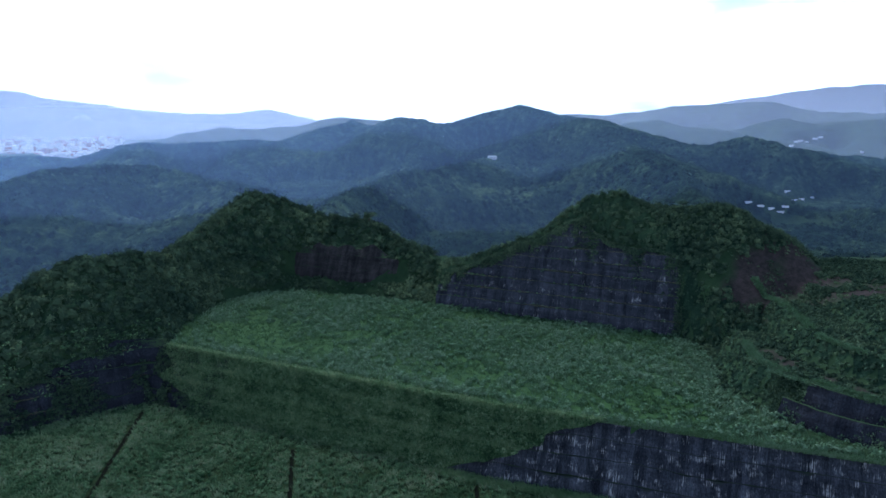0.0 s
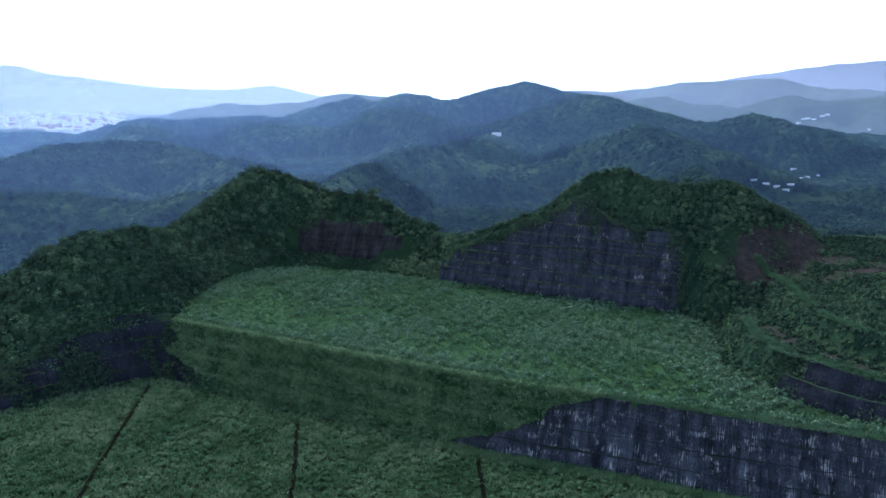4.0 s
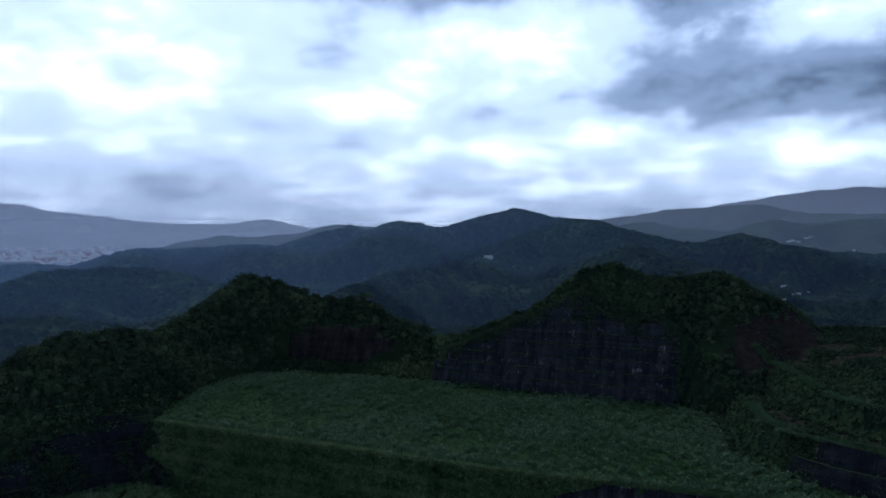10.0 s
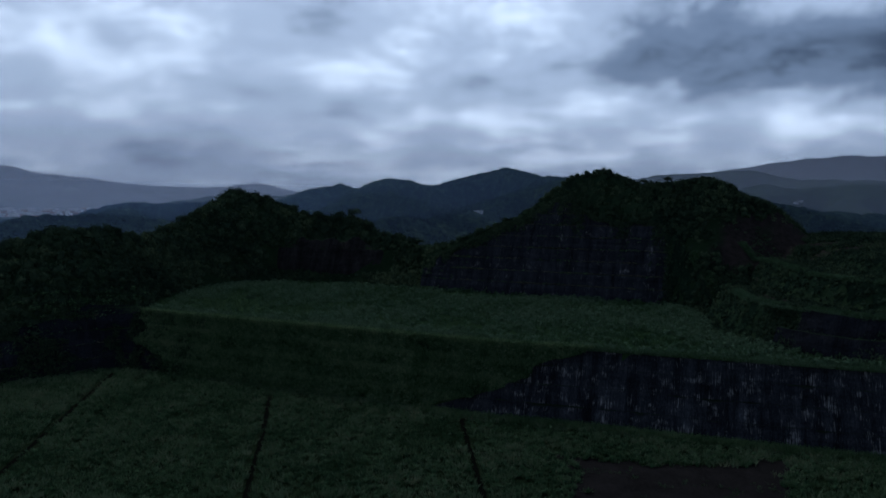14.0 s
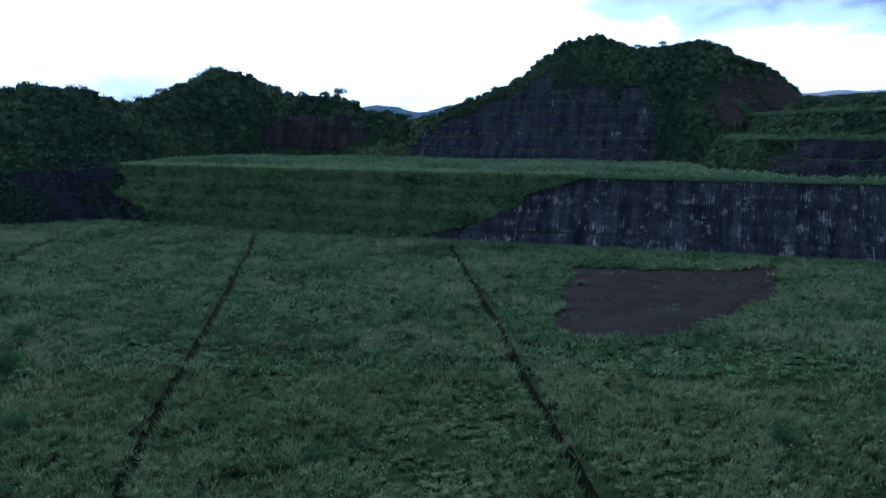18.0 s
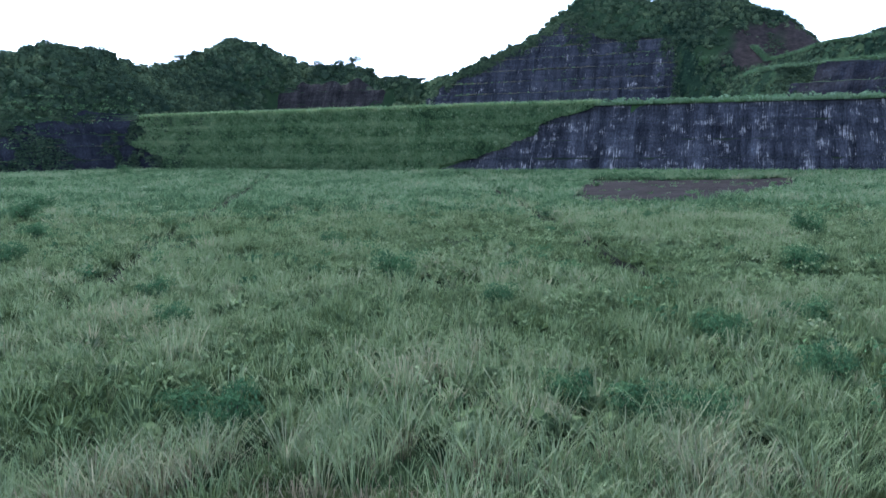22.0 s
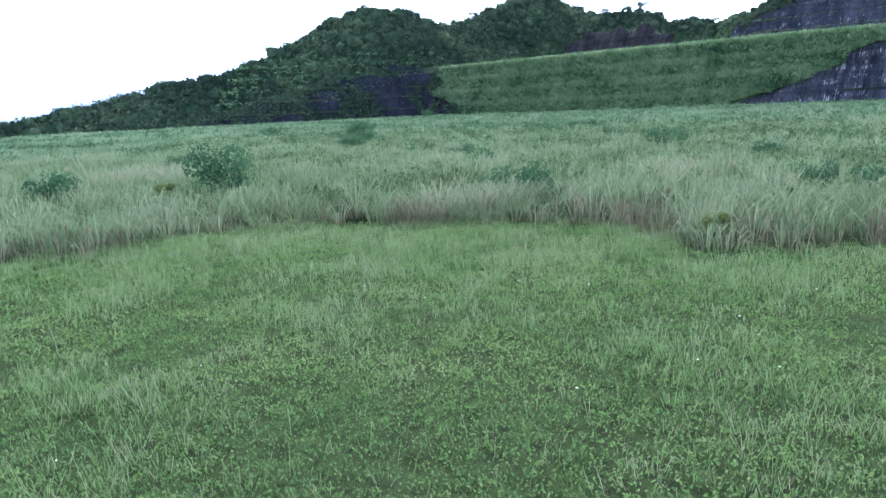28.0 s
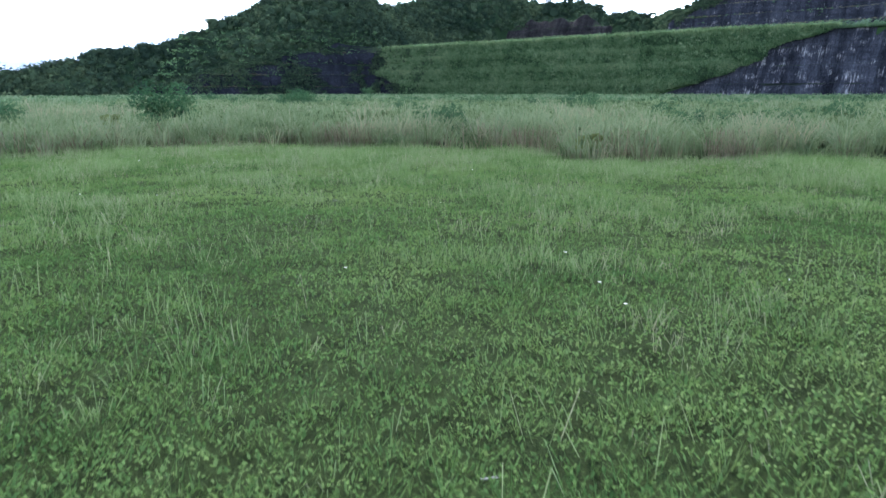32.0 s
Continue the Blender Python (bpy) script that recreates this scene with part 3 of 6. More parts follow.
# ---- vegetation materials ----
def plant_material(name, tones, base=None, patch=0.06, leaf=0.35, lumps=0.0):
    """Leaves or blades: the tone runs through the given colours by plant and by drifts over the ground; base: the colour near the root."""
    m = bpy.data.materials.new(name)
    m.use_nodes = True
    t = m.node_tree
    t.nodes.clear()
    L = t.links.new
    out = t.nodes.new("ShaderNodeOutputMaterial")
    at = t.nodes.new("ShaderNodeAttribute"); at.attribute_name = "tone"
    geo = t.nodes.new("ShaderNodeNewGeometry")
    n = node(t, "ShaderNodeTexNoise", Scale=patch, Detail=4.0, Roughness=0.6)
    L(geo.outputs["Position"], n.inputs["Vector"])
    k = t.nodes.new("ShaderNodeMath"); k.operation = "MULTIPLY_ADD"; k.inputs[1].default_value = 0.75
    L(at.outputs["Fac"], k.inputs[0])
    k0 = t.nodes.new("ShaderNodeMath"); k0.operation = "MULTIPLY_ADD"; k0.inputs[1].default_value = 1.3; k0.inputs[2].default_value = -0.64
    L(n.outputs[0], k0.inputs[0]); L(k0.outputs[0], k.inputs[2])
    j = t.nodes.new("ShaderNodeMath"); j.operation = "MULTIPLY_ADD"; j.inputs[1].default_value = 0.32
    L(geo.outputs["Random Per Island"], j.inputs[0]); L(k.outputs[0], j.inputs[2])
    ramp = t.nodes.new("ShaderNodeValToRGB")
    cr = ramp.color_ramp
    cr.elements[0].color, cr.elements[1].color = (*tones[0], 1), (*tones[-1], 1)
    for i, c in enumerate(tones[1:-1]):
        e = cr.elements.new((i + 1) / (len(tones) - 1)); e.color = (*c, 1)
    L(j.outputs[0], ramp.inputs[0])
    colour = ramp.outputs[0]
    if base:
        up = t.nodes.new("ShaderNodeAttribute"); up.attribute_name = "up"
        mr = t.nodes.new("ShaderNodeMapRange")
        for i, v in enumerate((0.05, 0.45, 0.5, 0.0)):
            mr.inputs[i + 1].default_value = v
        L(up.outputs["Fac"], mr.inputs[0])
        mc = t.nodes.new("ShaderNodeMix"); mc.data_type = "RGBA"
        L(mr.outputs[0], mc.inputs[0]); L(colour, mc.inputs[6]); mc.inputs[7].default_value = (*base, 1)
        colour = mc.outputs[2]
    d, tr = t.nodes.new("ShaderNodeBsdfDiffuse"), t.nodes.new("ShaderNodeBsdfTranslucent")
    ms = t.nodes.new("ShaderNodeMixShader"); ms.inputs[0].default_value = leaf * 0.7
    L(colour, d.inputs[0]); L(colour, tr.inputs[0]); L(d.outputs[0], ms.inputs[1]); L(tr.outputs[0], ms.inputs[2])
    L(ms.outputs[0], out.inputs[0])
    if lumps:
        ln = node(t, "ShaderNodeTexNoise", Scale=lumps, Detail=5.0, Roughness=0.7)
        L(geo.outputs["Position"], ln.inputs["Vector"])
        bp = t.nodes.new("ShaderNodeBump"); bp.inputs["Strength"].default_value = 1.0; bp.inputs["Distance"].default_value = (0.35 if lumps > 0.5 else 1.5) / lumps
        L(ln.outputs[0], bp.inputs["Height"]); L(bp.outputs[0], d.inputs["Normal"])
        # relief noise sets tone as well: hollows painted darker, as in shade
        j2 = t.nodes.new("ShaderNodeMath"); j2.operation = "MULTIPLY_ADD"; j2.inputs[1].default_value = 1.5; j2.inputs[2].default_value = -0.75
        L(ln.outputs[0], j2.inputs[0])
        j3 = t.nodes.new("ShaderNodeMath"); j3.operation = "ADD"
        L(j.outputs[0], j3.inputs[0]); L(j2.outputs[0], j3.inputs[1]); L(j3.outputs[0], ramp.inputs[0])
    return m


# root colour: brown stems, darkened further to paint shade at the grass foot
M_TALL = plant_material("silver_grass", [(0.046, 0.072, 0.027), (0.087, 0.131, 0.060), (0.145, 0.202, 0.100), (0.192, 0.240, 0.132), (0.238, 0.236, 0.150)], base=(0.062, 0.050, 0.032), patch=0.07)
M_FIELD = plant_material("field_grass", [(0.034, 0.070, 0.032), (0.068, 0.127, 0.060), (0.117, 0.182, 0.094), (0.165, 0.230, 0.132), (0.21, 0.238, 0.142)], patch=0.05)
M_TERRACE = plant_material("terrace_reeds", [(0.056, 0.110, 0.038), (0.068, 0.126, 0.062), (0.102, 0.170, 0.098), (0.144, 0.216, 0.134)], patch=0.03)
M_BANK = plant_material("bank_grass", [(0.030, 0.063, 0.030), (0.086, 0.158, 0.072), (0.156, 0.242, 0.116), (0.235, 0.30, 0.160)], patch=0.12)
M_LAWN = plant_material("lawn_weeds", [(0.054, 0.108, 0.034), (0.090, 0.163, 0.050), (0.128, 0.208, 0.064), (0.170, 0.240, 0.088)], patch=0.35)
M_TUFT = plant_material("lawn_blades", [(0.09, 0.165, 0.055), (0.14, 0.220, 0.080), (0.19, 0.260, 0.115), (0.25, 0.26, 0.16)], patch=0.3)
M_WOOD = plant_material("woodland_leaves", [(0.019, 0.035, 0.024), (0.037, 0.062, 0.038), (0.064, 0.098, 0.054), (0.118, 0.160, 0.083)], patch=0.04, leaf=0.25)
# darker than the leaves above it: shade between crowns painted in
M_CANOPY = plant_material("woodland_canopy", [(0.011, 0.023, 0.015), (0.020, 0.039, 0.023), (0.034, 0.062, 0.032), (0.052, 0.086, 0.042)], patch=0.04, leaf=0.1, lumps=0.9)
M_FAR = plant_material("far_canopy", [(0.006, 0.014, 0.010), (0.016, 0.032, 0.020), (0.036, 0.062, 0.031), (0.075, 0.110, 0.050)], patch=0.008, leaf=0.0, lumps=0.16)
M_SHRUB = plant_material("shrub_leaves", [(0.030, 0.072, 0.036), (0.050, 0.108, 0.050), (0.080, 0.148, 0.066)], patch=0.5, leaf=0.25)
M_STEM = plant_material("dry_stems", [(0.085, 0.078, 0.050), (0.145, 0.130, 0.086), (0.22, 0.200, 0.138)], patch=0.4)
M_YELLOW = plant_material("yellow_leaves", [(0.08, 0.115, 0.035), (0.135, 0.155, 0.052)], patch=0.5)
M_BARK = material("bark", (0.04, 0.033, 0.026), (0.10, 0.085, 0.07), 3, 20, stretch=(1, 1, 0.2))
M_SOIL = material("bare_soil", (0.008, 0.0078, 0.0075), (0.033, 0.030, 0.030), 0.16, 1.4, bump=0.6, third=(0.07, 0.058, 0.052))
M_TURF = material("turf_soil", (0.022, 0.028, 0.013), (0.082, 0.128, 0.046), 2.2, 46, bump=0.9)
# mud blackened so that the shade of the overhanging grass is in its colour
M_DITCH = material("shade_dark_ditch_mud", (0.0025, 0.004, 0.0025), (0.006, 0.008, 0.005), 0.6, 6, rough=0.95, bump=0.4)


# ---- vegetation shapes ----
def arching(name, px, py, pz, high, wide, lx, ly, tone, mat, low):
    """Long blades as one mesh that rise, bow over and hang their tips."""
    n = len(px)
    a = np.arctan2(ly, lx) + np.pi / 2 + rng.normal(0, 0.5, n)
    cx, cy = np.cos(a) * wide / 2, np.sin(a) * wide / 2
    sag = rng.uniform(0.25, 0.85, n)
    rows = []
    for along_it, up_it, w in ((0.0, 0.0, 0.8), (0.22, 0.62, 1.0), (0.58, 1.0, 0.75)):
        x, y, z = px + lx * along_it, py + ly * along_it, pz + high * up_it
        rows += [np.stack([x - cx * w, y - cy * w, z], -1), np.stack([x + cx * w, y + cy * w, z], -1)]
    rows.append(np.stack([px + lx * 1.15, py + ly * 1.15, pz + high * sag], -1))
    V = np.stack(rows, 1).reshape(-1, 3)
    o = (np.arange(n) * 7)[:, None]
    F = np.concatenate([o + [0, 1, 3], o + [0, 3, 2], o + [2, 3, 5], o + [2, 5, 4], o + [4, 5, 6]], 0)
    up = np.stack([low, low, np.full(n, 0.62), np.full(n, 0.62), np.ones(n), np.ones(n), np.ones(n)], 1).ravel()
    return mesh_of(name, V, F, mat, {"tone": np.repeat(tone, 7), "up": up})


def blades(name, px, py, pz, high, wide, lx, ly, tone, mat, bent=True, low=None, arch=False):
    """Grass blades as one mesh: narrow strips that taper to a tip, leaning by (lx, ly)."""
    n = len(px)
    if arch:
        return arching(name, px, py, pz, high, wide, lx, ly, tone, mat, np.zeros(n) if low is None else low)
    a = rng.uniform(0, 2 * np.pi, n)
    cx, cy = np.cos(a) * wide / 2, np.sin(a) * wide / 2
    P = lambda x, y, z: np.stack([x, y, z], -1)
    base0, base1 = P(px - cx, py - cy, pz), P(px + cx, py + cy, pz)
    tip = P(px + lx, py + ly, pz + high)
    if not bent:
        V = np.stack([base0, base1, tip], 1).reshape(-1, 3)
        F = np.arange(3 * n).reshape(n, 3)
        low = np.zeros(n) if low is None else low
        up = np.stack([low, low, np.ones(n)], 1).ravel()
        return mesh_of(name, V, F, mat, {"tone": np.repeat(tone, 3), "up": up})
    mx, my, mz = px + lx * 0.42, py + ly * 0.42, pz + high
    tip[:, 2] = pz + high * rng.uniform(0.45, 0.98, n)
    mid0, mid1 = P(mx - cx * 0.8, my - cy * 0.8, mz), P(mx + cx * 0.8, my + cy * 0.8, mz)
    V = np.stack([base0, base1, mid0, mid1, tip], 1).reshape(-1, 3)
    o = (np.arange(n) * 5)[:, None]
    F = np.concatenate([o + [0, 1, 3], o + [0, 3, 2], o + [2, 3, 4]], 0)
    low = np.zeros(n) if low is None else low
    up = np.stack([low, low, np.full(n, 0.95), np.full(n, 0.95), np.ones(n)], 1).ravel()
    return mesh_of(name, V, F, mat, {"tone": np.repeat(tone, 5), "up": up})


def tussocks(name, cx, cy, cz, each, spread, high, wide, mat, bent=True, splay=0.35, tone=None, droop=0.0, lift=0.0, arch=False):
    """Clumps of blades round the given centres."""
    n = len(cx)
    k = np.repeat(np.arange(n), each)
    a, r = rng.uniform(0, 2 * np.pi, len(k)), np.sqrt(rng.uniform(0, 1, len(k))) * np.broadcast_to(spread, n)[k]
    hh = np.broadcast_to(high, n)[k] * rng.uniform(0.6, 1.1, len(k))
    out = splay * hh * rng.uniform(0.2, 1.2, len(k))
    dx, dy = np.cos(a), np.sin(a)
    tone = rng.uniform(0, 1, n) if tone is None else tone
    start = lift * hh * rng.uniform(0.2, 1.0, len(k))
    return blades(name, cx[k] + dx * r, cy[k] + dy * r, cz[k] + start, hh - start, np.broadcast_to(wide, n)[k] * rng.uniform(0.7, 1.3, len(k)),
                  dx * out + 0.12 * hh * droop, dy * out, tone[k], mat, bent, start / hh, arch)


def leaf_cloud(cx, cy, cz, rx, rz, each, size, full=0.35):
    """Leaf clumps, as small bent-free quads over the upper shells of crowns: places and tones."""
    n = len(cx)
    k = np.repeat(np.arange(n), each)
    m = len(k)
    u = rng.normal(size=(m, 3)); u /= np.linalg.norm(u, axis=1)[:, None]
    u[:, 2] = np.where(u[:, 2] < -full, -u[:, 2], u[:, 2])
    lump = 0.72 + 0.38 * rng.random(m) + 0.16 * np.sin(5 * u[:, 0] + k) * np.cos(4 * u[:, 1] + 2.1 * k)
    c = np.stack([cx[k] + u[:, 0] * rx[k] * lump, cy[k] + u[:, 1] * rx[k] * lump, cz[k] + u[:, 2] * rz[k] * lump], -1)
    nrm = u + 0.42 * rng.normal(size=(m, 3)); nrm /= np.linalg.norm(nrm, axis=1)[:, None]
    t1 = np.cross(nrm, rng.normal(size=(m, 3))); t1 /= np.linalg.norm(t1, axis=1)[:, None]
    t2 = np.cross(nrm, t1)
    s = (np.broadcast_to(size, n)[k] * rng.uniform(0.6, 1.35, m))[:, None]
    V = np.stack([c - t1 * s, c - t2 * s * 0.55, c + t1 * s, c + t2 * s * 0.55], 1).reshape(-1, 3)
    return V, np.arange(4 * m).reshape(m, 4), np.repeat(k, 4)


def cores(cx, cy, cz, rx, rz, fine=False):
    """Uneven solid hearts of crowns: eight or twenty facets each."""
    if fine:
        g = (1 + 5 ** 0.5) / 2
        P = np.array([(-1, g, 0), (1, g, 0), (-1, -g, 0), (1, -g, 0), (0, -1, g), (0, 1, g), (0, -1, -g), (0, 1, -g), (g, 0, -1), (g, 0, 1), (-g, 0, -1), (-g, 0, 1)]) / math.hypot(1, g)
        T = np.array([(0, 11, 5), (0, 5, 1), (0, 1, 7), (0, 7, 10), (0, 10, 11), (1, 5, 9), (5, 11, 4), (11, 10, 2), (10, 7, 6), (7, 1, 8), (3, 9, 4), (3, 4, 2), (3, 2, 6), (3, 6, 8), (3, 8, 9), (4, 9, 5), (2, 4, 11), (6, 2, 10), (8, 6, 7), (9, 8, 1)])
    else:
        P = np.array([(1, 0, 0), (0, 1, 0), (-1, 0, 0), (0, -1, 0), (0, 0, 1), (0, 0, -1)], float)
        T = np.array([(0, 1, 4), (1, 2, 4), (2, 3, 4), (3, 0, 4), (1, 0, 5), (2, 1, 5), (3, 2, 5), (0, 3, 5)])
    n, m = len(cx), len(P)
    a = rng.uniform(0, 2 * np.pi, n)
    ca, sa = np.cos(a)[:, None], np.sin(a)[:, None]
    w = rng.uniform(0.62, 1.15, (n, m))
    X, Y = (P[:, 0] * ca - P[:, 1] * sa) * w, (P[:, 0] * sa + P[:, 1] * ca) * w
    V = np.stack([cx[:, None] + X * rx[:, None], cy[:, None] + Y * rx[:, None], cz[:, None] + P[:, 2] * w * rz[:, None]], -1).reshape(-1, 3)
    F = (T[None] + (np.arange(n) * m)[:, None, None]).reshape(-1, 3)
    return V, F, np.repeat(np.arange(n), m)


def crowns_mesh(name, x, y, z, rx, rz, each, leaf, tone, mat, fine=False, heart=0.8):
    """Many crowns as one mesh: solid hearts with leaf clumps standing out of them."""
    V1, F1, k1 = cores(x, y, z, rx * heart, rz * heart, fine)
    # hearts toned below their leaves: shade inside the crown put into colour
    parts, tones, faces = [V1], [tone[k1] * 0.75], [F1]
    if each:
        V2, F2, k2 = leaf_cloud(x, y, z, rx, rz, each, leaf)
        parts.append(V2); tones.append(tone[k2])
        F2 = F2 + len(V1)
        faces += [F2[:, [0, 1, 2]], F2[:, [0, 2, 3]]]
    return mesh_of(name, np.concatenate(parts), np.concatenate(faces), mat, {"tone": np.concatenate(tones)})


def domes(x, y, cell, seed):
    """Round crowns crowding one another, about cell metres apart: height over the ground and a tone for each crown."""
    ix, iy = np.floor(x / cell).astype(np.int64), np.floor(y / cell).astype(np.int64)
    best, tone = np.zeros(x.shape), np.zeros(x.shape)
    for dx in (-1, 0, 1):
        for dy in (-1, 0, 1):
            jx, jy = ix + dx, iy + dy
            cx, cy = (jx + 0.1 + 0.8 * lattice(jx, jy, seed)) * cell, (jy + 0.1 + 0.8 * lattice(jx, jy, seed + 1)) * cell
            r = cell * (0.46 + 0.38 * lattice(jx, jy, seed + 2))
            top = r * (0.55 + 0.55 * lattice(jx, jy, seed + 4))
            here = top * np.sqrt(np.clip(1 - ((x - cx) ** 2 + (y - cy) ** 2) / r ** 2, 0, 1))
            tone = np.where(here > best, lattice(jx, jy, seed + 3), tone)
            best = np.maximum(best, here)
    return best, tone


def pick(n, x0, x1, y0, y1, keep):
    x, y = rng.uniform(x0, x1, n), rng.uniform(y0, y1, n)
    ok = keep(x, y)
    return x[ok], y[ok]


# ---- ground cover plan ----
LAWN_EDGE = [(-45, -14), (-30, -8), (-24, -2), (-21, 4), (-19, 6.5), (-18, 10), (-15.7, 13.1), (-9.8, 14.2), (-6, 15.2), (-2.8, 14.6), (0.1, 11.9), (2.5, 11.3), (4.3, 13), (7, 15.1), (9, 14.7), (11, 13), (15, 12.5), (22, 11), (34, 4)]
DITCHES = [[(224, -112.2), (165.8, -100.5), (120, -91)], [(200, -55.6), (168.8, -48.8), (111.6, -38), (84.7, -33.1), (64.7, -29.3), (50, -25.9), (36, -23)], [(182, -1.6), (171, -0.6), (110, 5.8), (82, 8), (62, 10.2), (49.4, 11.4), (36, 12.8)]]


def in_ditch(x, y, half):
    hit = np.zeros(x.shape, bool)
    for d in DITCHES:
        p = np.array(d, float)[::-1]
        hit |= (np.abs(x - np.interp(y, p[:, 0], p[:, 1])) < half) & (y > p[0, 0]) & (y < p[-1, 0])
    return hit


def bare(x, y):
    """How bare the ground is: 1 on the muddy patch before the rock wall."""
    w = 0.40 * fbm(x, y, 9, 5, 41)
    x0 = np.interp(y, [100, 156], [14, 24]); x1 = np.interp(y, [100, 118, 150], [30, 52, 68])
    return np.clip(np.minimum(np.minimum(x - x0, x1 - x) / 9, np.minimum(y - 99, 153 - y) / 9) + w + 0.35, 0, 1)


def in_field(x, y, clear=0.55):
    return (y > along(LAWN_EDGE, x) + 0.3 * fbm(x, y, 2, 2, 8)) & (y < np.where(x > -116, along(BANK_FOOT, x), along(SIDE_FOOT, x)) - 0.6) & ~in_ditch(x, y, clear) & (bare(x, y) < 0.5)


def low_patch(x, y):
    """Where the field grass stays low and yellowish, 0 to 1."""
    return np.clip((fbm(x, y, 19, 3, 203) - 0.30) / 0.35, 0, 1)


def seen_from_path(x, y, far):
    """Inside the wedge of ground that the walk looks over, up to that distance."""
    return (np.hypot(x, y) < far) & (np.abs(np.arctan2(x + 4, y + 26) + 0.06) < 0.78)


# tall grass of the lower field, finer where the path comes near
x, y = pick(11800, -70, 45, -12, 42, lambda x, y: in_field(x, y) & seen_from_path(x, y, 75))
edge = np.clip((y - along(LAWN_EDGE, x)) / 1.5, 0, 1)
swell = fbm(x, y, 3.2, 3, 13)
tuft = domes(x, y, 1.7, 300)[0]
hi = (0.58 + 0.70 * tuft + 0.3 * swell + 0.15 * rng.normal(size=len(x))) * (0.7 + 0.3 * edge)
# tone climbs with tuft height, so shade in the gaps is painted
tone = np.clip(0.08 + 0.42 * tuft + 0.26 * swell + 0.20 * rng.normal(size=len(x)), 0, 1)
hi = np.clip(hi, 0.35, 2.0)
front = y < along(LAWN_EDGE, x) + 6.5
for rows, each, wide, arch in ((front, 26, 0.026, True), (~front, 15, 0.036, False)):
    g = tussocks("tall_grass", x[rows], y[rows], 0 * x[rows], each, 0.38, hi[rows], wide, M_TALL, splay=1.15, lift=0.15, tone=tone[rows], droop=0.6, arch=arch)
    tagged(g, "tall pale silver grass with tan stems", "grass", kind="stuff")
# withered leaves hanging low in the front of the tall grass
some = front & (fbm(x, y, 1.8, 3, 29) > 0.15)
g = tussocks("withered_grass", x[some], y[some], 0 * x[some], 9, 0.4, hi[some] * 0.62, 0.030, M_STEM, splay=1.0, tone=rng.uniform(0, 0.8, some.sum()), arch=True)
tagged(g, "withered brown leaves low in the tall grass", "grass", kind="stuff")
x, y = pick(15500, -140, 110, 40, 108, lambda x, y: in_field(x, y, 0.6) & seen_from_path(x, y, 130) & (y > 40))
swell = fbm(x, y, 3.6, 3, 13)
tuft = domes(x, y, 2.1, 310)[0]
# gaps between tufts get a darker tone, standing in for shade
g = tussocks("tall_grass", x, y, 0 * x, 13, 0.55, np.clip(0.38 + 0.72 * tuft + 0.3 * swell + 0.15 * rng.normal(size=len(x)), 0.3, 2.1) * (1 - 0.5 * low_patch(x, y)), 0.11, M_TALL, bent=False, splay=0.75, lift=0.3, tone=np.clip(0.04 + 0.40 * tuft + 0.25 * swell - 0.35 * low_patch(x, y) + 0.16 * rng.normal(size=len(x)), 0, 1))
tagged(g, "grey-green tall grass in dense tussocks", "grass", kind="stuff")
x, y = pick(32000, -190, 175, 95, 232, lambda x, y: in_field(x, y, 1.15) & (np.hypot(x, y) > 100) & (np.abs(np.arctan2(x, y)) < 0.8))
swell = fbm(x, y, 5, 3, 13)
tuft = domes(x, y, 2.6, 320)[0]
# low spots toned darker here too, as painted shade
g = tussocks("tall_grass", x, y, 0 * x, 12, 0.75, np.clip(0.35 + 0.6 * tuft + 0.35 * swell + 0.2 * rng.normal(size=len(x)), 0.3, 2.1), 0.24, M_FIELD, bent=False, splay=0.75, lift=0.3, tone=np.clip(0.02 + 0.36 * tuft - 0.2 * low_patch(x, y) + 0.25 * swell + 0.16 * rng.normal(size=len(x)), 0, 1))
tagged(g, "grey-green grass stretching to the foot of the rock wall", "grass", kind="stuff")
x, y = pick(8000, -95, 75, 22, 86, lambda x, y: in_field(x, y, 0.9) & (y > along(LAWN_EDGE, x) + 5) & (np.abs(np.arctan2(x, y + 10)) < 0.75) & (domes(x, y, 1.9, 350)[0] > 0.6))
size = rng.uniform(0.25, 0.6, len(x))
V, F, k = leaf_cloud(x, y, 0.7 + 0.45 * size, size, size * 0.8, 11, 0.125)
ob = mesh_of("field_tufts", V, F, M_TALL, {"tone": np.clip(0.25 + 0.35 * fbm(x, y, 5, 3, 45) + 0.2 * rng.normal(size=len(x)), 0, 0.6)[k], "up": np.ones(len(k))})
tagged(ob, "leafy grey-green tufts among the tall grass", "grass", kind="stuff")
x, y = pick(7000, -170, 140, 80, 225, lambda x, y: in_field(x, y, 1.1) & (np.abs(np.arctan2(x, y + 10)) < 0.75) & (domes(x, y, 2.4, 350)[0] > 0.75))
size = rng.uniform(0.4, 0.85, len(x))
V, F, k = leaf_cloud(x, y, 0.75 + 0.35 * size, size, size * 0.7, 9, 0.22)
ob = mesh_of("field_tufts", V, F, M_FIELD, {"tone": np.clip(0.18 + 0.35 * fbm(x, y, 6, 3, 45) + 0.22 * rng.normal(size=len(x)), 0, 1)[k]})
tagged(ob, "leafy grey-green tufts crowding the field", "grass", kind="stuff")


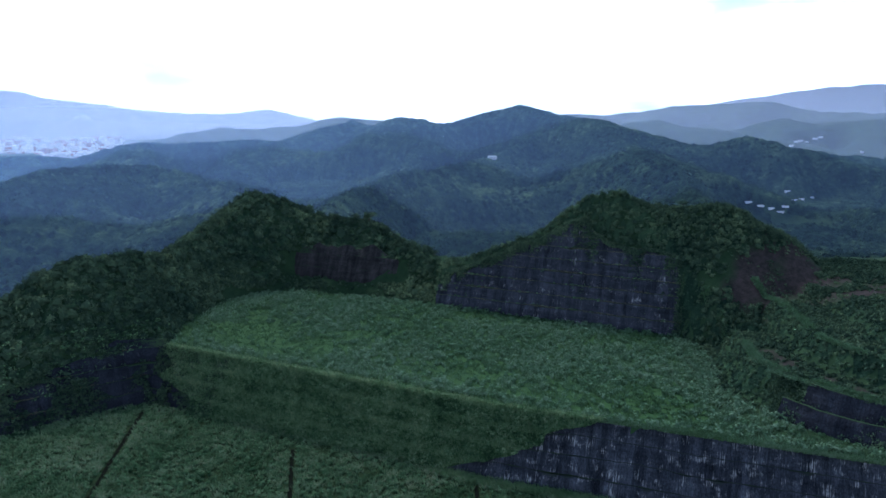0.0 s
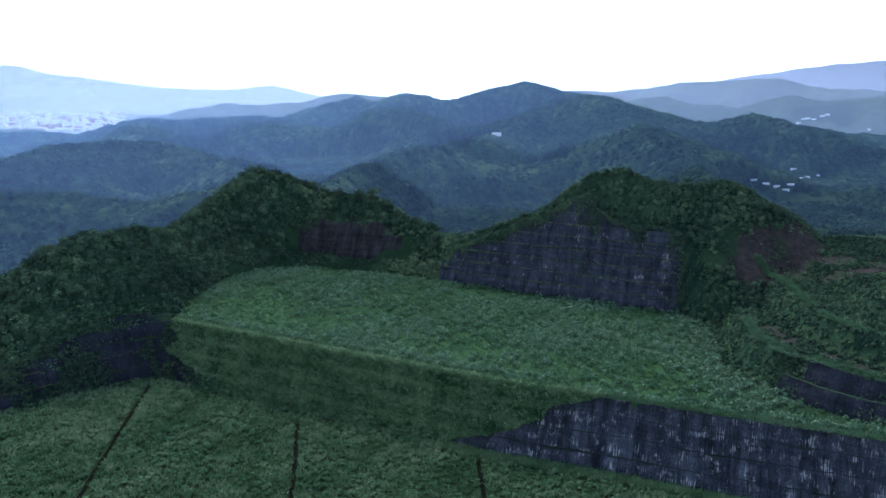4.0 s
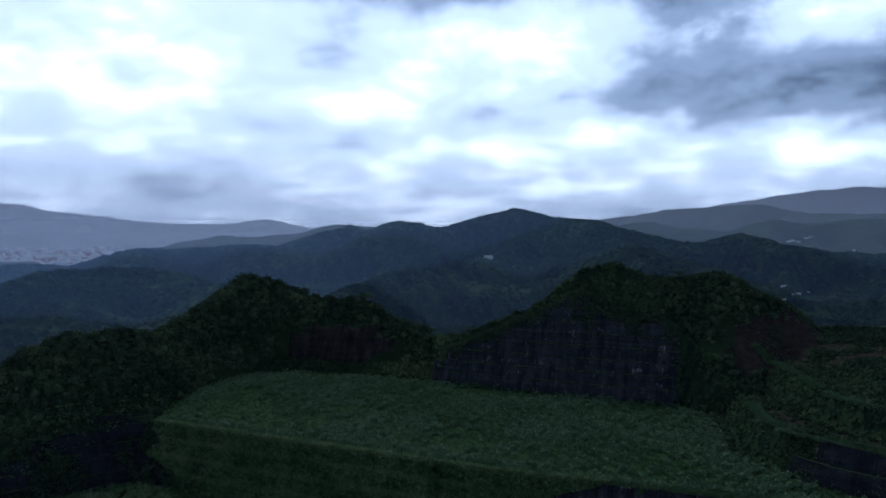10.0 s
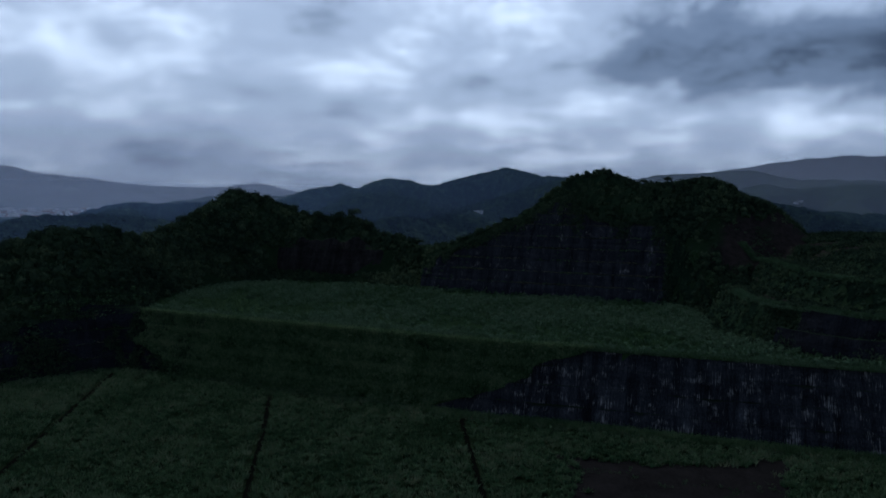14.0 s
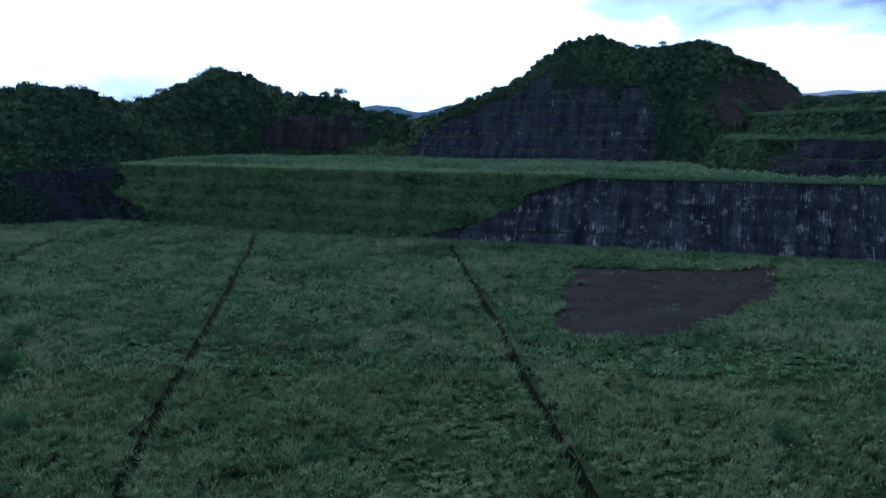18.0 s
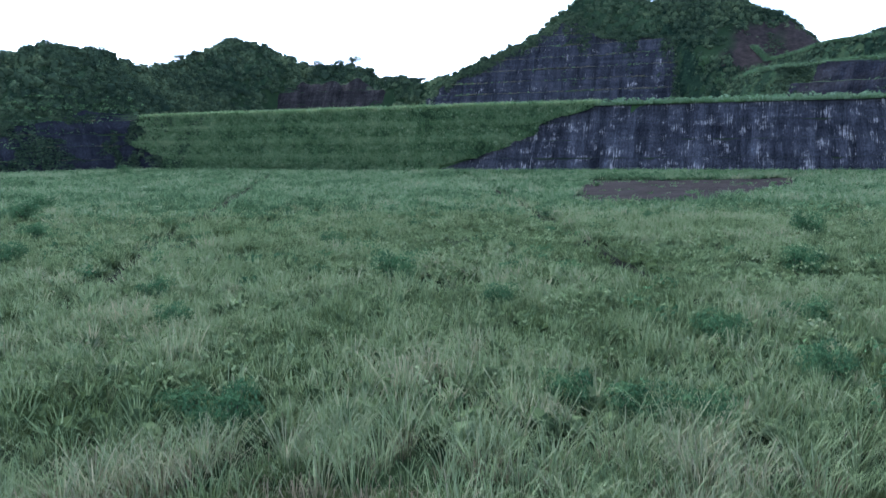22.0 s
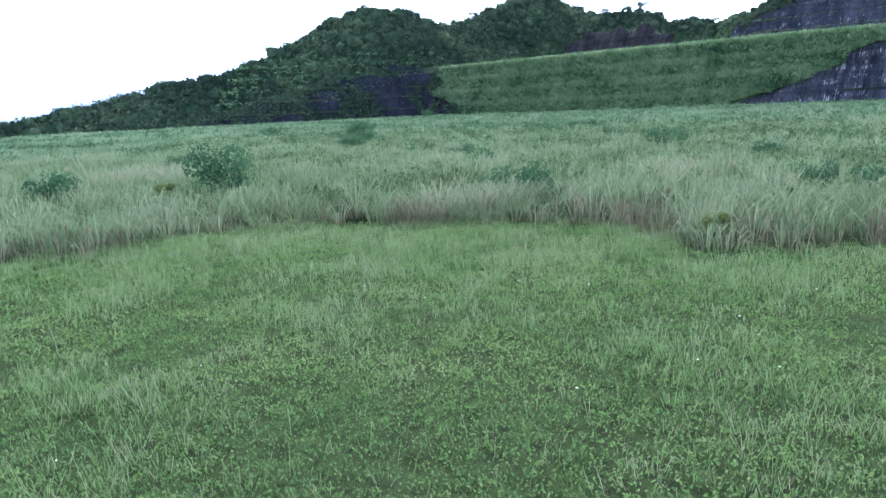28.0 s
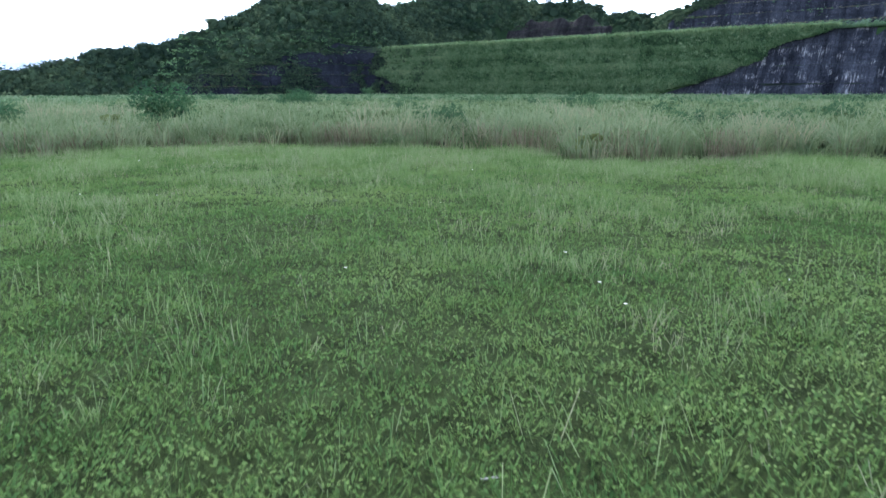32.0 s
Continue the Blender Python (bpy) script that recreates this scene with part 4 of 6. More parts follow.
def clump_quilt(cell, x0, x1, y0, y1, r0, r1, high, each, blade, mat, label, keep, seed):
    """Rounded grass clumps side by side: a dense heart and short blades standing out of it all round."""
    gx, gy = np.meshgrid(np.arange(x0, x1, cell), np.arange(y0, y1, cell), indexing="ij")
    r = np.random.default_rng(seed)
    x, y = (gx + cell * r.uniform(-0.5, 0.5, gx.shape)).ravel(), (gy + cell * r.uniform(-0.5, 0.5, gx.shape)).ravel()
    ok = keep(x, y)
    x, y = x[ok], y[ok]
    n = len(x)
    flat = low_patch(x, y)
    rad = r.uniform(r0, r1, n)
    top = high * r.uniform(0.7, 1.25, n) * (1 - 0.55 * flat)
    tone = np.clip(0.34 + 0.30 * fbm(x, y, 9, 3, 46) + 0.17 * r.normal(size=n) - 0.3 * flat, 0, 0.85)
    V1, F1, k1 = cores(x, y, top * 0.36, rad * 0.75, top * 0.42, True)
    k = np.repeat(np.arange(n), each)
    a, q = r.uniform(0, 2 * np.pi, len(k)), np.sqrt(r.random(len(k)))
    dx, dy = np.cos(a) * q, np.sin(a) * q
    foot = np.stack([x[k] + dx * rad[k] * 0.9, y[k] + dy * rad[k] * 0.9, top[k] * (0.20 + 0.46 * np.sqrt(1 - q * q))], -1)
    tip = foot + np.stack([dx * rad[k] * 0.75, dy * rad[k] * 0.75, top[k] * r.uniform(0.25, 0.6, len(k))], -1) + r.normal(0, 0.06, (len(k), 3))
    b = r.uniform(0, 2 * np.pi, len(k))
    w = np.stack([np.cos(b), np.sin(b), 0 * b], -1) * blade * r.uniform(0.6, 1.3, len(k))[:, None] / 2
    V2 = np.stack([foot - w, foot + w, tip], 1).reshape(-1, 3)
    F2 = np.arange(len(V2)).reshape(-1, 3) + len(V1)
    t2 = np.clip(tone[k] + 0.06 + 0.1 * r.normal(size=len(k)), 0, 1)
    # heart tone cut to a fifth, painting the shade deep in the clump
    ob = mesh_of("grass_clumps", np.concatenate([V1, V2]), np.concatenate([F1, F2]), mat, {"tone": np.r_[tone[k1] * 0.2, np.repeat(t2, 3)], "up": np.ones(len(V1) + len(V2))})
    return tagged(ob, label, "grass", kind="stuff")


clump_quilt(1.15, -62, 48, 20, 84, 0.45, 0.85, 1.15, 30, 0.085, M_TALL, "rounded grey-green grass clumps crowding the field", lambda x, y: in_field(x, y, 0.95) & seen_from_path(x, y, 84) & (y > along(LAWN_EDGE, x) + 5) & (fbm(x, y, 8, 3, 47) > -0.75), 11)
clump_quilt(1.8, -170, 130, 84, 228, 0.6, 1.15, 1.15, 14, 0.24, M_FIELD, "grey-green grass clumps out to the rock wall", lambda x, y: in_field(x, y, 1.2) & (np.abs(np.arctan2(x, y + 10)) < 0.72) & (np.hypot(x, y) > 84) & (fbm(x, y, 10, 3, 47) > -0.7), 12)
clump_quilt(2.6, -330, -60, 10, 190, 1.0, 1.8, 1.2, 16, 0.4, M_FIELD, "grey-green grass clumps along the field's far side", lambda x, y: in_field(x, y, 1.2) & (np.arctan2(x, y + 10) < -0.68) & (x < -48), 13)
# darker leafy tussocks strewn through the field
x, y = pick(3600, -150, 130, 17, 215, lambda x, y: in_field(x, y) & (low_patch(x, y) < 0.5) & (y > along(LAWN_EDGE, x) + 4) & (fbm(x, y, 28, 3, 44) > -0.1 - 0.002 * x) & (np.abs(np.arctan2(x, y + 20)) < 0.75))
size = rng.uniform(0.35, 0.85, len(x)) * (1 + 0.5 * (rng.random(len(x)) < 0.15))
V, F, k = leaf_cloud(x, y, 0.62 + 0.25 * size, size * 1.15, size * 0.85, 44, 0.12)
ob = mesh_of("leafy_tussocks", V, F, M_SHRUB, {"tone": rng.uniform(0, 1, len(x))[k]})
tagged(ob, "dark blue-green leafy weeds strewn through the grass", "weeds", kind="stuff")


# upper terrace
def on_terrace(x, y):
    return (y > along(BANK_TOP, x) + 0.3) & (y < along(TERRACE_BACK, x) - 0.5) & (x > np.interp(y, [p[0] for p in TERRACE_LEFT], [p[1] for p in TERRACE_LEFT]) + 0.5) & (x < along(TERRACE_RIGHT, y) - 0.5)


x, y = pick(40000, -120, 190, 140, 332, lambda x, y: on_terrace(x, y))
front = y - along(BANK_TOP, x)
tuft = domes(x, y, 2.8, 330)[0]
lush = np.clip(0.38 + 0.45 * tuft + 1.0 * fbm(x, y, 22, 3, 50) - 0.75 * np.exp(-((front - 18) / 13) ** 2) * (x < 60) + 1.2 * (front < 5), 0, 1)
g = tussocks("terrace_reeds", x, y, np.full(len(x), TERRACE - 0.2), 7, 0.7, 0.45 + 0.8 * lush, 0.26, M_TERRACE, bent=False, splay=1.0, tone=np.clip(0.25 + 0.4 * lush + 0.2 * rng.normal(size=len(x)), 0, 1))
tagged(g, "grey-green reeds over the flat upper terrace", "grass", kind="stuff")
ok = rng.random(len(x)) < 0.06 + 0.42 * lush
x, y, lush = x[ok], y[ok], lush[ok]
size = rng.uniform(0.5, 1.15, len(x)) * (0.6 + 0.5 * lush)
V, F, k = leaf_cloud(x, y, TERRACE + 0.2 + 0.4 * size, size * 1.15, size * 0.8, 11, 0.42)
ob = mesh_of("terrace_bushes", V, F, M_TERRACE, {"tone": np.clip(0.3 + 0.5 * lush + 0.25 * rng.normal(size=len(x)), 0, 1)[k]})
tagged(ob, "low pale green bushes crowding the upper terrace", "bushes", kind="stuff")

# overgrown part of the bank, and the fringe along the rim of the rock
def bank_place(x, v):
    """A place on the benched bank: x along it, v from foot to rim."""
    k = np.minimum(np.floor(v * 4), 3)
    f = v * 4 - k
    zz = -0.3 + 4.3 * (k + np.clip(f / 0.85, 0, 1))
    off = 0.68 * (4.3 * k + 4.3 * np.where(f < 0.85, f / 0.85 * 0.88, 0.88 + (f - 0.85) / 0.15 * 0.14)) - 0.75
    sl = np.interp(x, [-116, 0, 35, 98, 190], [0.405, 0.38, 0.31, 0.315, 0.3])
    ln = np.sqrt(1 + sl * sl)
    return x + sl / ln * off, along(BANK_FOOT, x) + off / ln, zz


n = 56000
v, bx = np.where(rng.random(n) < 0.10, (np.floor(rng.random(n) * 4) + rng.uniform(0.68, 1.0, n)) / 4, rng.random(n)), rng.uniform(-116, 40, n)
limit = np.interp(v, [0, 0.2, 0.45, 0.7, 1.0], [-14, 0, 9, 16, 28]) + 2.5 * fbm(v * 30, v * 0, 4, 2, 77)
ok = (bx < limit) & (bx > np.interp(v, [0, 0.25, 0.5, 1], [-92, -100, -110, -114]) + 5 * fbm(v * 40, bx, 9, 3, 78))
bx, v = bx[ok], v[ok]
X, Y, Z = bank_place(bx, v)
ledge = np.abs((v * 4) % 1 - 0.85) < 0.14
g = tussocks("bank_grass", X, Y, Z, 7, 0.5, np.where(ledge, 1.35, 0.9) * rng.uniform(0.5, 1.4, len(X)), 0.27, M_BANK, bent=False, splay=0.8, tone=np.clip(0.10 + 0.28 * ledge + 0.34 * domes(X + Z, Z * 1.3, 1.9, 340)[0] + 0.2 * rng.normal(size=len(X)), 0, 1), droop=0)
tagged(g, "dark green grass and creepers over the bank", "grass", kind="stuff")
some = rng.random(len(X)) < 0.12
size = rng.uniform(0.4, 1.0, some.sum())
V, F, k = leaf_cloud(X[some], Y[some] - 0.2, Z[some] + 0.5, size, size * 0.9, 12, 0.28)
ob = mesh_of("bank_creepers", V, F, M_BANK, {"tone": rng.uniform(0, 1.0, len(size))[k]})
tagged(ob, "leafy creepers hanging over the grassy bank", "creepers", kind="stuff")
n = 5200
bx = rng.uniform(10, 185, n)
X, Y, Z = bank_place(bx, np.full(n, 0.99))
ok = rng.random(n) < 0.7 + 0.3 * fbm(bx, 0 * bx, 6, 2, 3)
g = tussocks("rim_grass", X[ok], Y[ok] + rng.uniform(-0.5, 1.6, ok.sum()), Z[ok] - 0.2, 9, 0.5, rng.uniform(0.5, 1.2, ok.sum()), 0.2, M_TERRACE, bent=False, splay=0.8)
tagged(g, "grass fringe along the rim of the rock wall", "grass", kind="stuff")
bx = rng.uniform(-14, 185, 4200)
g = tussocks("foot_grass", bx, along(BANK_FOOT, bx) - rng.uniform(0.2, 3.2, 4200), 0 * bx, 10, 0.6, rng.uniform(0.9, 1.9, 4200), 0.24, M_BANK, bent=False, splay=0.5, tone=rng.uniform(0.3, 0.7, 4200))
tagged(g, "fresh green grass strip along the foot of the wall", "grass", kind="stuff")


# ---- woods on the hills ----
def wooded(x, y):
    back = y - along(TERRACE_BACK, x)
    side = d_side_of(x, y)
    crest = np.interp(x, [-150, -113, -57, -16, 54, 123, 200], [420, 372, 370, 326, 310, 292, 262])
    return ((x < -112) & (side > 1) & (y > 60) | (y > 250)) & ~on_terrace(x, y) & ~((back < 2) & (x > -112) & (x < 77)) & ~((x > -95) & (x < -34) & (back < 21)) & (y < crest + 12) & (x < along(TERRACE_RIGHT, np.minimum(y, 266)) + 120) & ~((x > -22) & (x < 78) & (height(x, y) < cliff_cover(x - 0.2 * (height(x, y) - 17))))


def d_side_of(x, y):
    return (y - along(SIDE_FOOT, x)) * 0.76


def cliff_cover(x):
    return np.interp(x, [-22, -14, -4, 5, 14, 22, 31, 34.5, 37.5, 45, 60, 72, 76], [21, 30, 35, 39.5, 44, 48, 54, 55, 49, 46, 44, 41, 39])


def wood_cover(x, y):
    """Where the closed woods stand, 0 or 1."""
    soil = np.hypot((x - 109) / 19, (y - 267) / 12) + 0.6 * fbm(x, y, 9, 4, 52) < 1.0
    ds = d_side_of(x, y)
    rock = (x < -112) & (x > -176) & (ds > 0) & (ds < 0.7 * np.interp(x - 0.6 * ds, [-172, -160, -145, -130, -118, -112], [1, 6, 11, 16, 19, 17]) - 0.8)
    return wooded(x, y) & ~soil & ~rock


def bench_cover(x, y):
    """Where low brush covers the old benches at the terrace's open end."""
    side = x - along(TERRACE_RIGHT, y)
    cut = (y < 203) & (side < 9) & (x > 81)
    soil = np.hypot((x - 131) / 14, (y - 248) / 8) + 0.5 * fbm(x, y, 9, 3, 52) < 0.9
    dirt = (0.9 - np.abs(side - 13.5) / 4 + 1.3 * fbm(x, y, 6, 3, 4) > 0.6) & (y > 165) & (y < 222)
    return (side > -2) & (y > along(BANK_TOP, x) + 0.5) & (y < along(TERRACE_BACK, x) + 34) & (x < 260) & ~cut & ~soil & ~dirt & (np.hypot((x - 109) / 19, (y - 267) / 12) + 0.6 * fbm(x, y, 9, 4, 52) > 1.0) & ((y > 250) | (x > 70))


def canopy(x, y):
    """A place on the outer leaves over the ground place (x, y), pushed out along the slope, and its crown's tone."""
    low = (x > 68) & (y < 292)
    t1 = domes(x, y, 5.2, 200)[1]
    small, t2 = domes(x, y, 2.3, 210)
    tiny, t3 = domes(x, y, 1.3, 220)
    up = np.where(low, 0.35 * small + 0.2 * tiny, 0.45 * small) - 0.35
    z = height(x, y)
    sx = np.clip((height(x + 2, y) - height(x - 2, y)) / 4, -1.6, 1.6)
    sy = np.clip((height(x, y + 2) - height(x, y - 2)) / 4, -1.6, 1.6)
    ln = np.sqrt(1 + sx * sx + sy * sy)
    return np.stack([x - sx / ln * up, y - sy / ln * up, z + up / ln], -1), np.where(low, t2, 0.6 * t1 + 0.4 * t2)


def canopy_sheet(name, P, tone, cover, mat, label):
    F = grid_faces(*P.shape[:2])
    F = F[cover.ravel()[F].all(1)]
    used, inv = np.unique(F, return_inverse=True)
    return tagged(mesh_of(name, P.reshape(-1, 3)[used], inv.reshape(F.shape), mat, {"tone": tone.ravel()[used]}, smooth=True), label, "woods", kind="stuff")


def leaf_quads(name, x, y, fn, size, lift, mat, label, category, shade=0.0):
    """Sprays of leaves lying over a canopy."""
    c, tone = fn(x, y)
    e = 0.35
    nrm = np.cross(fn(x + e, y)[0] - c, fn(x, y + e)[0] - c); nrm /= np.linalg.norm(nrm, axis=1)[:, None] + 1e-9
    c = c + nrm * (lift * rng.uniform(-0.4, 1.3, len(x)))[:, None]
    nrm = nrm + 0.8 * rng.normal(size=nrm.shape); nrm /= np.linalg.norm(nrm, axis=1)[:, None]
    t1 = np.cross(nrm, rng.normal(size=nrm.shape)); t1 /= np.linalg.norm(t1, axis=1)[:, None]
    t2 = np.cross(nrm, t1)
    s = (size * rng.uniform(0.5, 1.3, len(x)))[:, None]
    V = np.stack([c - t1 * s, c - t2 * s * 0.6, c + t1 * s, c + t2 * s * 0.6], 1).reshape(-1, 3)
    ob = mesh_of(name, V, np.arange(len(V)).reshape(-1, 4), mat, {"tone": np.repeat(np.clip(tone - shade + 0.22 * rng.normal(size=len(x)), 0, 1), 4)})
    return tagged(ob, label, category, kind="stuff")


def crown_places(cell, x0, x1, y0, y1, keep, seed):
    """Places for crowns, about cell metres apart along the slope."""
    gx, gy = np.meshgrid(np.arange(x0, x1, cell), np.arange(y0, y1, cell), indexing="ij")
    r = np.random.default_rng(seed)
    x, y = (gx + cell * r.uniform(-0.6, 0.6, gx.shape)).ravel(), (gy + cell * r.uniform(-0.6, 0.6, gx.shape)).ravel()
    ok = keep(x, y)
    return x[ok], y[ok]


def crown_wood(name, x, y, r0, r1, each, leaf, label, category, shade=0.0, mat=None, sink=0.25):
    """Rounded crowns of leaves over hearts toned dark for inner shade, crowding one another up a slope."""
    r = r0 + (r1 - r0) * rng.random(len(x)) ** 1.7
    tone = np.clip(0.42 + 0.34 * fbm(x, y, 17, 3, 81) + 0.20 * rng.normal(size=len(x)) - shade, 0, 1)
    ob = crowns_mesh(name, x, y, height(x, y) + r * sink, r, r * rng.uniform(0.75, 1.1, len(x)), each, leaf, tone, mat or M_WOOD, fine=True, heart=0.78)
    return tagged(ob, label, category, kind="stuff")


gx, gy = np.meshgrid(np.arange(-330, 70, 1.2), np.arange(60, 396, 1.2), indexing="ij")
P, gt = canopy(gx, gy)
canopy_sheet("woodland", P, gt, wood_cover(gx, gy), M_CANOPY, "dense green undergrowth sheet over the hills, darkened for shade between crowns")
x, y = pick(60000, -300, 70, 100, 390, wood_cover)
leaf_quads("woodland_leaves", x, y, canopy, 0.40, 0.55, M_WOOD, "sprays of dark leaves between the woodland crowns", "leaves")
x, y = crown_places(2.75, -275, -22, 110, 376, wood_cover, 5)
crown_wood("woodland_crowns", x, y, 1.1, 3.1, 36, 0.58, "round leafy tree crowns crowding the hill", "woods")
steep = lambda x, y: wood_cover(x, y) & (np.hypot(height(x + 1, y) - height(x - 1, y), height(x, y + 1) - height(x, y - 1)) > 1.9)
x, y = crown_places(1.6, -200, -22, 150, 376, steep, 15)
crown_wood("slope_scrub", x, y, 0.8, 1.8, 26, 0.42, "leafy scrub hanging on the steep slopes", "scrub")
x, y = crown_places(6.0, -470, -275, 40, 215, lambda x, y: (d_side_of(x, y) > 3) & (d_side_of(x, y) < 70), 9)
crown_wood("woodland_crowns", x, y, 2.2, 4.6, 40, 0.7, "round leafy tree crowns along the field's far edge", "woods")
x, y = crown_places(1.75, -22, 132, 250, 320, wood_cover, 6)
crown_wood("scrub_crowns", x, y, 0.7, 1.9, 34, 0.36, "low leafy scrub over the rocky hill", "scrub", -0.05)
x, y = crown_places(1.5, -97, -20, 300, 345, lambda x, y: (y > along(TERRACE_BACK, x) + 0.5) & (y < along(TERRACE_BACK, x) + np.where(x < -34, 12.5, 20)) & (fbm(x, y, 9, 3, 82) > -0.25), 8)
crown_wood("apron_brush", x, y, 0.4, 1.2, 16, 0.32, "low brush on the slope below the brown cliff", "brush", -0.05)
gx, gy = np.meshgrid(np.arange(68, 262, 0.8), np.arange(128, 312, 0.8), indexing="ij")
P, gt = canopy(gx, gy)
either = lambda x, y: wood_cover(x, y) & (y > 266) | bench_cover(x, y)
canopy_sheet("brush", P, gt - 0.35, either(gx, gy), M_CANOPY, "low brush sheet over the old benches, darkened for shade between bushes")
x, y = pick(30000, 68, 215, 128, 312, either)
leaf_quads("brush_leaves", x, y, canopy, 0.38, 0.4, M_WOOD, "leafy weeds over the brush of the old benches", "leaves", 0.42)
x, y = crown_places(1.4, 68, 172, 128, 312, either, 7)
crown_wood("bench_brush", x, y, 0.45, 1.2, 7, 0.40, "low round bushes over the old benches", "brush", 0.12)
# paler grass along the rims of the benches
y = rng.uniform(150, 266, 5200)
rim = np.where(rng.random(5200) < 0.5, rng.uniform(6.6, 8.8, 5200), rng.uniform(24.5, 26.5, 5200))
x = along(TERRACE_RIGHT, y) + rim
ok = (y > along(BANK_TOP, x) + 1) & (fbm(x, y, 7, 3, 58) > -0.3)
x, y = x[ok], y[ok]
g = tussocks("bench_grass", x, y, height(x, y) + 0.3, 8, 0.6, rng.uniform(0.5, 1.3, len(x)), 0.16, M_TERRACE, bent=False, splay=0.9, tone=rng.uniform(0.1, 0.7, len(x)))
tagged(g, "pale grass along the rims of the old benches", "grass", kind="stuff")
x = rng.uniform(78, 130, 1500)
z = np.full(1500, 26.4) + rng.uniform(-0.3, 0.3, 1500)
off = 0.75 * 9.8 - 3.3 + rng.uniform(-0.4, 1.6, 1500)
g = tussocks("wall_rim_grass", x + 0.6 * off, along(END_FOOT, x) + 0.8 * off, z, 8, 0.5, rng.uniform(0.4, 1.0, 1500), 0.2, M_TERRACE, bent=False, splay=0.9, tone=rng.uniform(0.3, 0.9, 1500))
tagged(g, "pale grass fringe along the rim of the low wall", "grass", kind="stuff")
# plants rooted on the ledges of the cliffs
x, y = pick(70000, -172, 74, 170, 345, lambda x, y: ((x > -20) & (x < 73) & (y > along(TERRACE_BACK, x)) & (y < along(TERRACE_BACK, x) + 24)) | ((x < -112) & (x > -170) & (d_side_of(x, y) > 0) & (d_side_of(x, y) < 17)))
lean = np.where(x > -20, 0.52, 0.7)
d = np.where(x < -100, d_side_of(x, y), (y - along(TERRACE_BACK, x)) * 0.92)
course = np.where(x > -20, 4.5, 4.1)
phase = (d / lean / course) % 1
z = np.where(x < -100, -0.3, 16.8) + (np.floor(d / lean / course) + np.minimum(phase / np.where(x > -20, 0.68, 0.85), 1)) * course
ok = ((phase > 0.74) | (rng.random(len(x)) < np.where(x < -100, 0.4, 0.05))) & (rng.random(len(x)) < np.clip(0.45 + 0.9 * fbm(x, z, 9, 3, 61), 0, 1)) & ((x < -20) | (z < cliff_cover(x)))
x, y, z = x[ok], y[ok], z[ok]
size = rng.uniform(0.25, 0.85, len(x))
V, F, k = leaf_cloud(x, y, z + 0.1, size * 1.4, size * 0.8, 9, 0.30)
ob = mesh_of("ledge_plants", V, F, M_BANK, {"tone": rng.uniform(0.0, 0.45, len(x))[k]})
tagged(ob, "small plants rooted along the cliff ledges", "plants", kind="stuff")

# dry grass along the ledges, in broken lines
def ledge_line(foot, lean, z0, course, count, x0, x1, top, riser, seed):
    """Places along the outer edges of the ledges of a face."""
    r = np.random.default_rng(seed)
    n = count * 420
    x, k = r.uniform(x0, x1, n), r.integers(1, count, n)
    z = z0 + course * k + r.uniform(-0.1, 0.3, n)
    ok = (z < top(x) - 0.6) & (fbm(x, k * 9.0, 7, 3, seed) + 0.25 * r.normal(size=n) > 0.05)
    x, z, k = x[ok], z[ok], k[ok]
    off = lean * course * (k - 1 + riser) - 0.05
    slope = (along(foot, x + 1.5) - along(foot, x - 1.5)) / 3
    ln = np.sqrt(1 + slope * slope)
    return x - slope / ln * off, along(foot, x) + off / ln, z


for foot, lean, z0, course, count, x0, x1, top, riser, seed in ((CLIFF_FOOT, 0.52, 16.8, 4.5, 9, -20, 73, cliff_top, 0.68, 41), (SIDE_FOOT, 0.7, -0.3, 4.1, 5, -172, -112, lambda x: np.interp(x, [-172, -160, -145, -130, -118, -112], [1, 6, 11, 16, 19, 17]), 0.85, 42)):
    x, y, z = ledge_line(foot, lean, z0, course, count, x0, x1, top, riser, seed)
    g = tussocks("ledge_grass", x, y, z, 6, 0.35, rng.uniform(0.25, 0.6, len(x)), 0.12, M_STEM, bent=False, splay=1.3)
    tagged(g, "dry pale grass in broken lines along the rock ledges", "grass", kind="stuff")

# bushes hanging over the rims and ends of the cliffs
n = 2800
x = rng.uniform(-18, 74, n)
fall = rng.gamma(1.4, np.where(x > 30, 2.6, 0.9), n) * (fbm(x, 0 * x, 7, 3, 71) > np.where(x > 30, -0.5, -0.2)) + 0.2
z = cliff_top(x) - fall
end = rng.random(n) < 0.22
x, z = np.where(end, rng.uniform(70.5, 77.5, n), x), np.where(end, rng.uniform(17, 42, n), z)
ok = z > 17.2
x, z = x[ok], z[ok]
d = 0.52 * (z - 16.8) - 0.3
y = along(CLIFF_FOOT, x) + d * 0.92
x = x + d * 0.38
size = rng.uniform(0.5, 1.3, len(x))
V, F, k = leaf_cloud(x, y, z, size * 1.1, size, 20, 0.34)
ob = mesh_of("hanging_bushes", V, F, M_WOOD, {"tone": rng.uniform(0.1, 0.9, len(x))[k]})
tagged(ob, "dark bushes hanging over the rim of the cliff", "bushes", kind="stuff")

